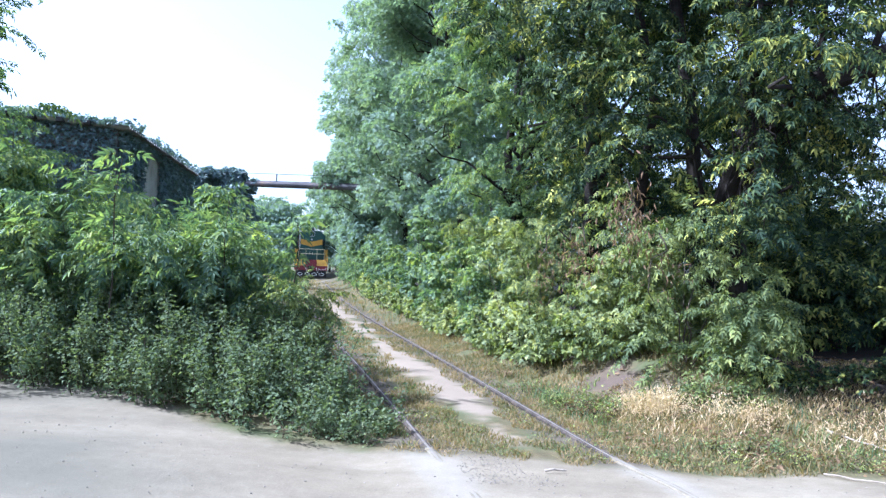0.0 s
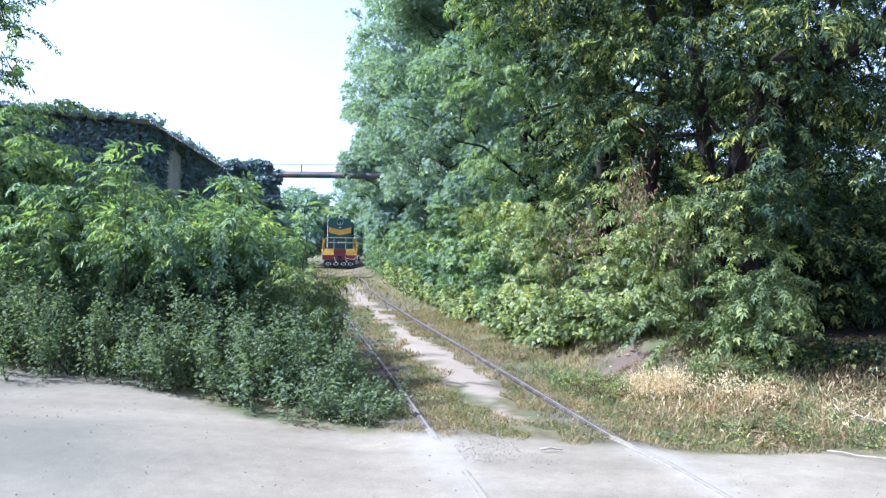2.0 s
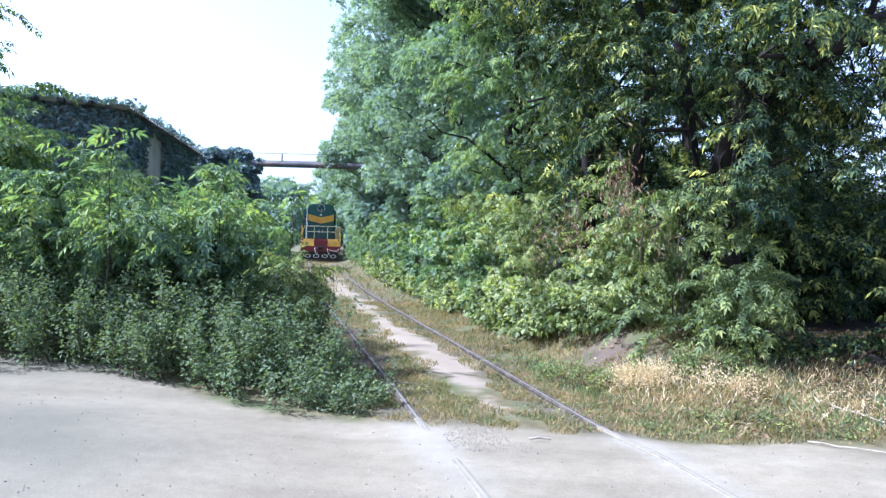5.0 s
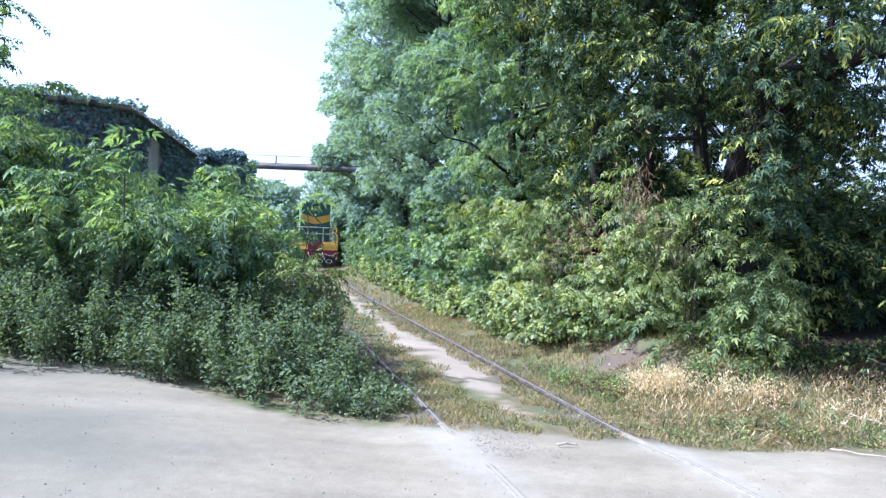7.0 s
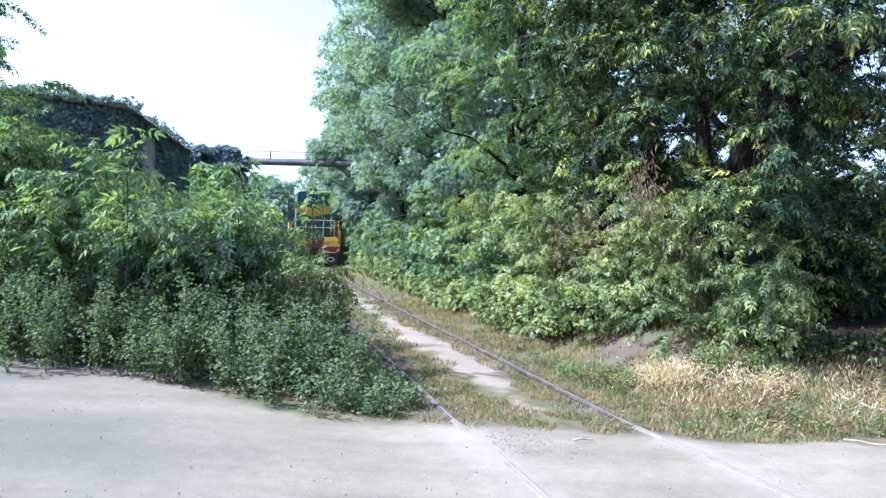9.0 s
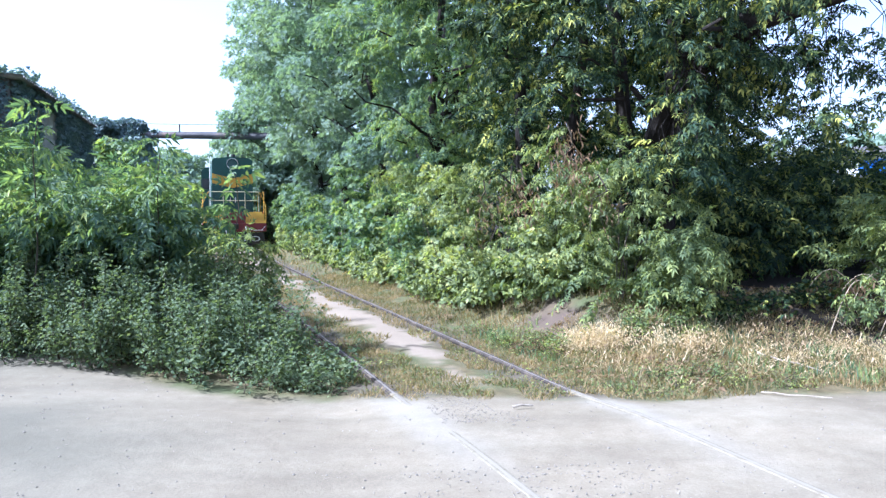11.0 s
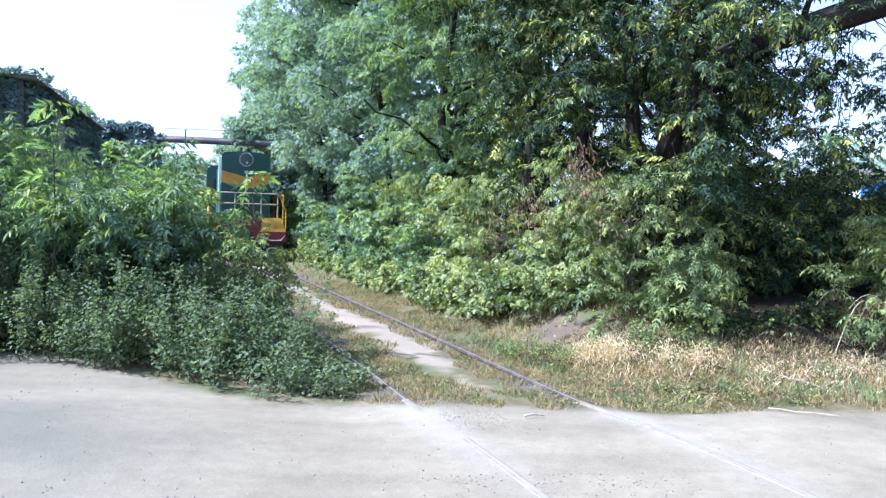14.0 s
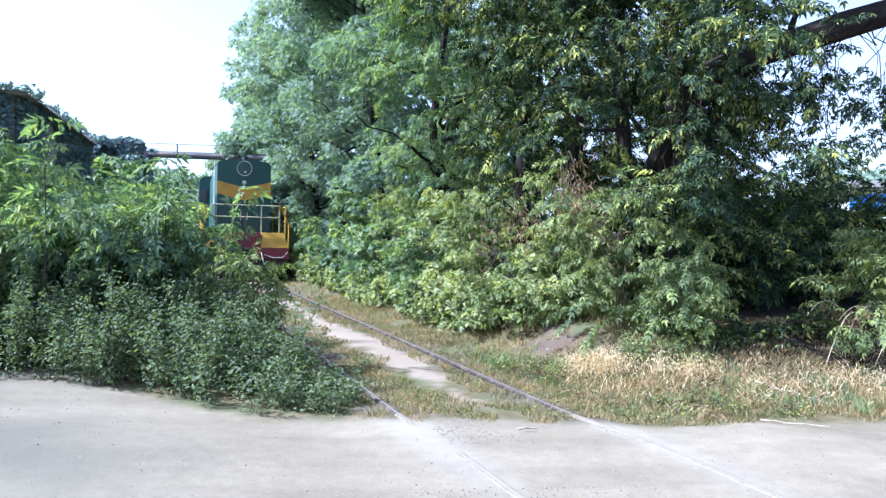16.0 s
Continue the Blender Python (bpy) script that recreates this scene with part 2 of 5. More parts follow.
def ground_z(x, y):
    x, y = np.asarray(x, float), np.asarray(y, float)
    w = side(x, y)
    far = smooth(6.4, 8.5, y)
    z = 0.045 * np.clip(-x - 0.5, 0, 5) * (1 - smooth(9, 14, y))
    z = z + far * (0.3 * smooth(1.3, 3.2, w) + 0.28 * smooth(1.6, 2.9, w) * smooth(7.8, 9.4, y) + 0.15 * smooth(3.4, 7, w))
    z = z - 0.05 * far * (1 - smooth(0.9, 1.4, np.abs(w)))
    z = z + 0.095 * smooth(6.6, 5.4, y)
    z = z + 0.02 * wobble(x, y, 1.3) + 0.012 * wobble(x, y, 3.7, 1.0) * (0.4 + far)
    z = z - 0.00003 * np.clip(y - 10, 0, 70) ** 2
    bed = rail_top(y) - 0.007 - 0.038 * smooth(6.3, 8.2, y) + 0.012 * wobble(x, y, 2.9, 0.6) * far + 0.02 * far * (1 - smooth(0.1, 0.5, np.abs(w)))
    return z + (bed - z) * (1 - smooth(1.0, 1.55, np.abs(w)))


def track_point(y, w, z):
    k = track_slope(y)
    n = math.hypot(1, k)
    return (float(track_x(y)) + w / n, y - w * k / n, z)


def build_ground():
    near = np.arange(-6, 24.01, 0.12)
    ys = np.concatenate((-np.geomspace(4000, 7, 16), near, 24 + np.geomspace(0.3, 4000, 40)))
    nx = np.arange(-9, 9.01, 0.12)
    xs = np.concatenate((-9 - np.geomspace(4000, 0.3, 30), nx, 9 + np.geomspace(0.3, 4000, 30)))
    X, Y = np.meshgrid(xs, ys)
    Z = ground_z(np.clip(X, -60, 60), np.clip(Y, -60, 120)) * np.exp(-((np.maximum(np.abs(X), 40) - 40) / 60) ** 2)
    far = (np.abs(X) > 60) | (np.abs(Y) > 120)
    Z[far] = 0
    ny, nxn = X.shape
    idx = np.arange(ny * nxn).reshape(ny, nxn)
    a, b, c, d = idx[:-1, :-1].ravel(), idx[:-1, 1:].ravel(), idx[1:, 1:].ravel(), idx[1:, :-1].ravel()
    me = bpy.data.meshes.new("ground")
    me.from_pydata(np.stack((X.ravel(), Y.ravel(), Z.ravel()), 1).tolist(), [], np.stack((a, b, c, d), 1).tolist())
    w = side(X, np.clip(Y, -80, 120))
    ragged = 0.12 * wobble(X, Y, 2.1, 0.5) + 0.08 * wobble(X, Y, 5.3, 2.0) + 0.05 * wobble(X, Y, 11.0, 3.0)
    edge = 6.35 + 0.35 * smooth(0.6, -0.9, w) + 1.7 * smooth(-2.2, -3.9, w) + ragged
    sand = 1 - smooth(-0.12, 0.18, Y - edge)
    mid = 0.14 + 0.1 * wobble(X * 0.3, Y, 0.8, 1.2)
    width = 0.24 - 0.004 * np.clip(Y - 6, 0, 15) + 2.0 * ragged
    path = (1 - smooth(-0.05, 0.16, np.abs(w - mid) - width)) * smooth(6.9, 7.3, Y + ragged)
    moist = (1 - smooth(0.1, 0.5, np.abs(np.abs(w) - 0.8))) * (1 - sand)
    for name, data in (("sand", sand), ("path", path), ("railside", moist), ("shaded_humus", smooth(3.3, 4.0, w + ragged) * smooth(7.3, 8.0, Y + ragged) * (1 - smooth(12, 20, X))), ("bank", (1 - smooth(0.25, 0.75, np.hypot((X - 2.5) * 1.1, (Y - 9.6) * 0.75) + ragged * 2))), ("lime", (1 - smooth(0.03, 0.3, np.abs(np.abs(w + 0.03) - 0.83 + ragged * 0.5))) * sand * 0.32 * smooth(3.4, 6.2, Y)), ("shaded_damp", sand * np.clip(smooth(-0.3, -3.6, X + 0.5 * (Y - 5)) * (0.8 + 0.5 * wobble(X * 0.5, Y, 1.3, 2.2) + 2 * ragged), 0, 1) * 0.66)):
        me.attributes.new(name, "FLOAT", "POINT").data.foreach_set("value", data.ravel().astype(np.float32))
    for p in me.polygons:
        p.use_smooth = True
    m, nodes, links = material("earth")
    b = nodes["Principled BSDF"]

    def attr(name):
        n = nodes.new("ShaderNodeAttribute")
        n.attribute_name = name
        return n.outputs["Fac"]

    n1, n2, n3, n4 = noise_node(nodes, links, 0.55, 5), noise_node(nodes, links, 7, 6, 0.65), noise_node(nodes, links, 60, 4, 0.7), noise_node(nodes, links, 1.6, 5, 0.6)
    soil = ramp(nodes, ((0.3, (0.07, 0.06, 0.034)), (0.5, (0.11, 0.09, 0.048)), (0.7, (0.165, 0.13, 0.07))))
    links.new(n2.outputs["Fac"], soil.inputs[0])
    green = ramp(nodes, ((0.42, (0, 0, 0)), (0.62, (1, 1, 1))))
    links.new(n4.outputs["Fac"], green.inputs[0])
    turf = mix_rgb(nodes, links, green.outputs[0], soil.outputs[0], (0.078, 0.09, 0.04))
    dust = ramp(nodes, ((0.25, (0.134, 0.111, 0.076)), (0.5, (0.183, 0.157, 0.112)), (0.75, (0.241, 0.214, 0.158))))
    blend = nodes.new("ShaderNodeMath")
    blend.operation = "MULTIPLY_ADD"
    links.new(n2.outputs["Fac"], blend.inputs[0])
    blend.inputs[1].default_value = 0.45
    half = nodes.new("ShaderNodeMath")
    half.operation = "MULTIPLY"
    links.new(n1.outputs["Fac"], half.inputs[0])
    half.inputs[1].default_value = 0.55
    links.new(half.outputs[0], blend.inputs[2])
    links.new(blend.outputs[0], dust.inputs[0])
    wheel = nodes.new("ShaderNodeMapping")
    wheel.inputs["Scale"].default_value, wheel.inputs["Rotation"].default_value = (0.5, 1.9, 1.0), (0, 0, 0.25)
    where = nodes.new("ShaderNodeTexCoord")
    links.new(where.outputs["Object"], wheel.inputs["Vector"])
    n5 = nodes.new("ShaderNodeTexNoise")
    n5.inputs["Scale"].default_value, n5.inputs["Detail"].default_value = 1.0, 6
    links.new(wheel.outputs[0], n5.inputs["Vector"])
    ruts = ramp(nodes, ((0.35, (0.34, 0.34, 0.34)), (0.65, (0.66, 0.66, 0.66))))
    links.new(n5.outputs["Fac"], ruts.inputs[0])
    rutted = mix_rgb(nodes, links, 0.35, dust.outputs[0], ruts.outputs[0], "OVERLAY")
    grit = mix_rgb(nodes, links, 0.35, rutted, n3.outputs["Fac"], "OVERLAY")
    col = mix_rgb(nodes, links, attr("railside"), turf, (0.1, 0.083, 0.062))
    # soil under the canopy near black: humus with the hollow's deep shade painted in
    col = mix_rgb(nodes, links, attr("shaded_humus"), col, (0.03, 0.025, 0.02))
    col = mix_rgb(nodes, links, attr("bank"), col, (0.088, 0.066, 0.053))
    trodden = mix_rgb(nodes, links, 0.55, grit, (0.275, 0.22, 0.17))
    col = mix_rgb(nodes, links, attr("path"), col, trodden)
    col = mix_rgb(nodes, links, attr("sand"), col, grit)
    col = mix_rgb(nodes, links, attr("lime"), col, (0.33, 0.315, 0.272))
    # road darkened towards the left weeds: shade painted in together with damp soil
    col = mix_rgb(nodes, links, attr("shaded_damp"), col, (0.095, 0.092, 0.07))
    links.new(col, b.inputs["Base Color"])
    b.inputs["Roughness"].default_value = 0.95
    b.inputs["Specular IOR Level"].default_value = 0.15
    bu = nodes.new("ShaderNodeBump")
    bu.inputs["Strength"].default_value, bu.inputs["Distance"].default_value = 0.5, 0.02
    mixh = mix_rgb(nodes, links, 0.35, n2.outputs["Fac"], n3.outputs["Fac"])
    links.new(mixh, bu.inputs["Height"])
    links.new(bu.outputs[0], b.inputs["Normal"])
    me.materials.append(m)
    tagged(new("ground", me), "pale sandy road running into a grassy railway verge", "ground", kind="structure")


build_ground()

RAIL_PROFILE = ((-0.03, 0.0), (-0.036, -0.008), (-0.034, -0.03), (-0.009, -0.042), (-0.009, -0.12), (-0.06, -0.135), (-0.06, -0.15), (0.06, -0.15), (0.06, -0.135), (0.009, -0.12), (0.009, -0.042), (0.034, -0.03), (0.036, -0.008), (0.03, 0.0), (0.012, 0.002), (-0.012, 0.002))


def build_rail(w):
    bm = bmesh.new()
    rings = []
    for y in np.concatenate((np.arange(-20, 30, 0.5), np.arange(30, 121, 1.5))):
        top = float(rail_top(y))
        rings.append([bm.verts.new(track_point(y, w + u, top + v)) for u, v in RAIL_PROFILE])
    n = len(RAIL_PROFILE)
    for r0, r1 in zip(rings, rings[1:]):
        for k in range(n):
            f = bm.faces.new((r0[k], r1[k], r1[(k + 1) % n], r0[(k + 1) % n]))
            f.material_index = 0 if k == n - 2 else 2 if r0[k].co.y < 6.6 else 1
    bm.faces.new(rings[0])
    bm.faces.new(rings[-1][::-1])
    bmesh.ops.recalc_face_normals(bm, faces=bm.faces)
    rail = obj("rail", bm, RAIL)
    rail.data.materials.append(RUST)
    rail.data.materials.append(DUSTY)
    tagged(rail, "worn steel railway rail sunk in dry earth", "rail", "rails of the track", "structure")


for w in (-GAUGE / 2, GAUGE / 2):
    build_rail(w)

# ---- foliage ----


def blade(x0, y0, ang, length, width, detailed):
    """A pointed leaf blade in the plane of its twig, folded along the midrib and drooping."""
    c, s = math.cos(ang), math.sin(ang)
    if detailed:
        pts = ((0, 0, 0), (0.28, 0.5, 0.05), (0.62, 0.36, -0.04), (1, 0, -0.28), (0.62, -0.36, -0.04), (0.28, -0.5, 0.05))
        tris = ((0, 5, 4), (0, 4, 3), (0, 3, 2), (0, 2, 1))
    elif detailed is None:
        pts = ((0, 0, 0), (0.33, 0.5, 0.07), (1, 0, -0.24), (0.33, -0.5, 0.07))
        tris = ((0, 3, 2), (0, 2, 1))
    else:
        pts = ((0, 0, 0), (0.42, 0.5, 0.04), (1, 0, -0.14), (0.42, -0.5, 0.04))
        tris = ((0, 3, 2), (0, 2, 1))
    out = [(x0 + c * u * length - s * v * width, y0 + s * u * length + c * v * width, q * length - 0.25 * x0 * x0) for u, v, q in pts]
    return out, tris


def leaf_shape(kind):
    specs = {"elder": ((0.48, 0, 0, 0.56, 0.2, 1), (0.42, 0, 0.75, 0.5, 0.16, None), (0.42, 0, -0.75, 0.5, 0.16, None), (0.16, 0, 0.95, 0.44, 0.15, None), (0.16, 0, -0.95, 0.44, 0.15, None)),
             "elder_far": ((0.35, 0, 0, 0.65, 0.36, 0), (0.25, 0, 1.1, 0.5, 0.3, 0), (0.25, 0, -1.1, 0.5, 0.3, 0)),
             "single": ((0, 0, 0, 1, 0.62, 1),),
             "lobed": ((0, 0, 0, 1, 0.6, 0), (0, 0, 1.0, 0.7, 0.5, 0), (0, 0, -1.0, 0.7, 0.5, 0)),
             "narrow": ((0, 0, 0, 1, 0.22, 0),)}[kind]
    vs, ts = [], []
    for x0, y0, a, l, w, d in specs:
        v, t = blade(x0, y0, a, l, w, d)
        ts += [tuple(i + len(vs) for i in tri) for tri in t]
        vs += v
    return np.array(vs), np.array(ts)


def unit(v):
    return v / np.maximum(np.linalg.norm(v, axis=1, keepdims=True), 1e-6)


def leaves(points, ways, sizes, kind, rng, tilt=0.7):
    """Leaves at the points, each reaching along its way, turned at random about it."""
    vs, ts = leaf_shape(kind)
    n = len(points)
    X = unit(ways)
    up = np.tile((0.0, 0.0, 1.0), (n, 1)) + rng.normal(0, tilt, (n, 3))
    Yv = unit(np.cross(up, X))
    Zv = np.cross(X, Yv)
    P = points[:, None, :] + sizes[:, None, None] * (vs[None, :, 0, None] * X[:, None] + vs[None, :, 1, None] * Yv[:, None] + vs[None, :, 2, None] * Zv[:, None])
    T = ts[None] + (np.arange(n) * len(vs))[:, None, None]
    return P.reshape(-1, 3), T.reshape(-1, 3)


def clump_leaves(clumps, per_area, size, kind, rng, droop=0.45, keep=None):
    """Leaves on and under the skin of each clump (x, y, z, radius, height)."""
    pts, ways = [], []
    for cx, cy, cz, r, h in clumps:
        n = max(6, int(per_area * (r * r * 0.4 + r * h * 0.6) * 4 * 3.14))
        d = unit(rng.normal(0, 1, (n, 3)))
        d[:, 2] = np.where(d[:, 2] < -0.3, -d[:, 2], d[:, 2])
        q = rng.uniform(0.45, 1.08, (n, 1)) ** 0.6
        pts.append(np.array((cx, cy, cz)) + d * q * (r, r, h))
        wv = d * (1, 1, 0.5) + rng.normal(0, 0.35, (n, 3))
        wv[:, 2] -= droop
        ways.append(wv)
    pts, ways = np.concatenate(pts), np.concatenate(ways)
    if keep is not None:
        k = keep(pts)
        pts, ways = pts[k], ways[k]
    return leaves(pts, ways, size * rng.uniform(0.65, 1.25, len(pts)), kind, rng)


@functools.lru_cache(maxsize=None)
def spray_shape(seed, kind):
    """A twig of unit length that arches over, with compound leaves hanging in turn on its two sides."""
    rng = np.random.default_rng(900 + seed)
    lv, lt = leaf_shape(kind)
    vs, ts, n = [], [], 0
    arch = lambda u: np.array((u, 0.1 * math.sin(3 * u + seed), 0.16 * u - 0.5 * u * u))
    for i in range(5):
        a, b = arch(i / 5), arch((i + 1) / 5)
        wa, wb = 0.012 * (1 - i / 6), 0.012 * (1 - (i + 1) / 6)
        vs.append(np.array((a + (0, wa, 0), a - (0, wa, 0), b - (0, wb, 0), b + (0, wb, 0))))
        ts.append(np.array(((0, 1, 2), (0, 2, 3))) + n)
        n += 4
    count = 9
    for i in range(count):
        u = 0.18 + 0.82 * i / (count - 1)
        last = i == count - 1
        yaw = (0 if last else (1 if i % 2 else -1) * rng.uniform(0.6, 1.25)) + rng.normal(0, 0.15)
        pitch = rng.uniform(0.3, 1.0) + 0.4 * u
        X = np.array((math.cos(yaw) * math.cos(pitch), math.sin(yaw) * math.cos(pitch), -math.sin(pitch)))
        Y = np.cross((0, 0, 1.0) + rng.normal(0, 0.3, 3), X)
        Y /= np.linalg.norm(Y)
        Z = np.cross(X, Y)
        k = rng.uniform(0.3, 0.44)
        vs.append(arch(u) + k * (lv[:, :1] * X + lv[:, 1:2] * Y + lv[:, 2:] * Z))
        ts.append(lt + n)
        n += len(lv)
    return np.concatenate(vs), np.concatenate(ts)


def sprays(points, ways, lengths, rng, kind="elder"):
    """Leafy twigs at the points, each reaching along its way and hanging over by its own weight."""
    V, T, base = [], [], 0
    which = rng.integers(0, 5, len(points))
    for q in range(5):
        p, w, l = points[which == q], ways[which == q], lengths[which == q]
        if not len(p):
            continue
        vs, ts = spray_shape(q, kind)
        X = unit(w)
        Y = unit(np.cross(np.tile((0.0, 0.0, 1.0), (len(p), 1)) + rng.normal(0, 0.22, (len(p), 3)), X))
        Z = np.cross(X, Y)
        P = p[:, None, :] + l[:, None, None] * (vs[None, :, 0, None] * X[:, None] + vs[None, :, 1, None] * Y[:, None] + vs[None, :, 2, None] * Z[:, None])
        V.append(P.reshape(-1, 3))
        T.append((ts[None] + (np.arange(len(p)) * len(vs))[:, None, None]).reshape(-1, 3) + base)
        base += len(V[-1])
    return np.concatenate(V), np.concatenate(T)


def clump_sprays(clumps, per_area, leaf, rng, rise=0.1, keep=None):
    """Leafy twigs that stand out of each clump (x, y, z, radius, height)."""
    pts, ways = [], []
    for cx, cy, cz, r, h in clumps:
        n = max(4, int(per_area * (r * r * 0.4 + r * h * 0.6) * 12.6 / 8))
        d = unit(rng.normal(0, 1, (n, 3)))
        d[:, 2] = np.where(d[:, 2] < -0.45, -d[:, 2], d[:, 2])
        pts.append(np.array((cx, cy, cz)) + d * rng.uniform(0.15, 0.85, (n, 1)) * (r, r, h))
        wv = d * (1, 1, 0.45) + rng.normal(0, 0.25, (n, 3))
        wv[:, 2] += rise
        ways.append(wv)
    pts, ways = np.concatenate(pts), unit(np.concatenate(ways))
    lengths = leaf / 0.37 * rng.uniform(0.65, 1.2, len(pts))
    if keep is not None:
        k = keep(pts) & keep(pts + ways * lengths[:, None] * (0.8, 0.8, 0.5))
        pts, ways, lengths = pts[k], ways[k], lengths[k]
    return sprays(pts, ways, lengths, rng)


def limb(bm, a, b, r0, r1, rng, bend=0.25, sides=7):
    a, b = np.array(a, float), np.array(b, float)
    n = 5
    pts = [a + (b - a) * t + (rng.normal(0, bend, 3) * (t * (1 - t)) * 2 if 0 < t < 1 else 0) + np.array((0, 0, 0.25 * bend * math.sin(math.pi * t))) for t in (i / n for i in range(n + 1))]
    tube(bm, pts, [r0 + (r1 - r0) * i / n for i in range(n + 1)], sides)


def clear_track(p):
    """What stays of a crown: nothing grows into the trains' way."""
    w = side(p[:, 0], p[:, 1])
    top = 4.9 + 0.03 * np.clip(p[:, 1] - 10, 0, 40)
    inside = (np.abs(w - 0.05) < 1.72 - 0.25 * smooth(30, 12, p[:, 1])) & (p[:, 2] < top)
    return ~inside


def tree(x, y, height, radius, low, n_clumps, leaf, kind, per_area, mat, seed, label, name="tree", clump=0.75, trunk=0.14, group="trees beside the track", lean=(0, 0), thin=None):
    """A tapered trunk with limbs that carry clumps of leaves on the skin and inside of its crown."""
    rng = np.random.default_rng(seed)
    z0 = float(ground_z(x, y)) - 0.05
    root = empty(name, x, y, z0)
    clumps = []
    while len(clumps) < n_clumps:
        d = unit(rng.normal(0, 1, (1, 3)))[0]
        q = rng.uniform(0.55, 1.0)
        t = 0.5 + 0.5 * d[2] * q
        z = low + (height - low) * t
        grow = 0.75 + 0.25 * math.sin(math.pi * min(1, t * 1.1))
        r = clump * rng.uniform(0.6, 1.35)
        cx, cy = d[0] * q * radius * grow + lean[0] * t, d[1] * q * radius * grow + lean[1] * t
        if thin is None or rng.uniform(0, 1) > thin(cx + x, cy + y, z):
            clumps.append((cx, cy, z, r, r * rng.uniform(0.55, 0.85)))
    bm = bmesh.new()
    top = (lean[0] * 0.7, lean[1] * 0.7, height * 0.8)
    limb(bm, (0, 0, -0.1), top, trunk, trunk * 0.25, rng, 0.35, 9)
    for c in clumps[:: max(1, n_clumps // 26)]:
        t = max(0.08, min(0.75, (c[2] - 0.5 * math.hypot(c[0], c[1])) / height))
        base = (top[0] * t / 0.8, top[1] * t / 0.8, height * t)
        limb(bm, base, c[:3], trunk * 0.4 * (1 - 0.6 * t), 0.012, rng, 0.3, 5)
    part("trunk", bm, BARK, root)

    def keep(p):
        g = p + (x, y, z0)
        return clear_track(g) & (g[:, 2] > ground_z(g[:, 0], g[:, 1]) + 0.05)

    for _ in range(14):
        a, zz = rng.uniform(0, 2 * math.pi), rng.uniform(0.25, 1.0)
        q = radius * rng.uniform(0.98, 1.22) * (0.75 + 0.25 * math.sin(math.pi * zz))
        clumps.append((math.cos(a) * q + lean[0] * zz, math.sin(a) * q + lean[1] * zz, low + (height - low) * zz, 0.3 * clump, 0.4 * clump))
    v, t = clump_sprays(clumps, per_area, leaf, rng, 0.05, keep) if kind == "elder" else clump_leaves(clumps, per_area, leaf, kind, rng, 0.85, keep)
    crown = new("crown", tri_mesh("crown", v, t, mat))
    crown.parent = root
    return tagged(root, label, "tree", group)


def bush(x, y, height, radius, leaf, kind, per_area, mat, seed, label, name="bush", clump=0.35, n_clumps=22, stems=8, group="bushes beside the track", keep_out=True, droop=0.35, low=0.12):
    """Many stems from one base, each with its clumps of leaves."""
    rng = np.random.default_rng(seed)
    z0 = float(ground_z(x, y)) - 0.03
    root = empty(name, x, y, z0)
    clumps = []
    for i in range(n_clumps):
        a, q = rng.uniform(0, 2 * math.pi), math.sqrt(rng.uniform(0, 1))
        z = height * (low + (0.94 - low) * rng.uniform(0, 1) * (1 - 0.45 * q * q))
        r = clump * rng.uniform(0.6, 1.35)
        clumps.append((math.cos(a) * q * radius, math.sin(a) * q * radius, z, r, r * rng.uniform(0.6, 0.95)))
        if i < stems:
            bm = bmesh.new()
            limb(bm, (rng.normal(0, 0.1), rng.normal(0, 0.1), -0.05), clumps[-1][:3], 0.014, 0.004, rng, 0.15, 4)
            part("stem", bm, TWIG, root)

    def keep(p):
        g = p + (x, y, z0)
        ok = g[:, 2] > ground_z(g[:, 0], g[:, 1]) + 0.03
        return ok & clear_track(g) if keep_out else ok

    v, t = clump_sprays(clumps, per_area, leaf, rng, 0.45 - droop, keep) if kind == "elder" else clump_leaves(clumps, per_area, leaf, kind, rng, droop, keep)
    crown = new("foliage", tri_mesh("foliage", v, t, mat))
    crown.parent = root
    return tagged(root, label, "bush", group)



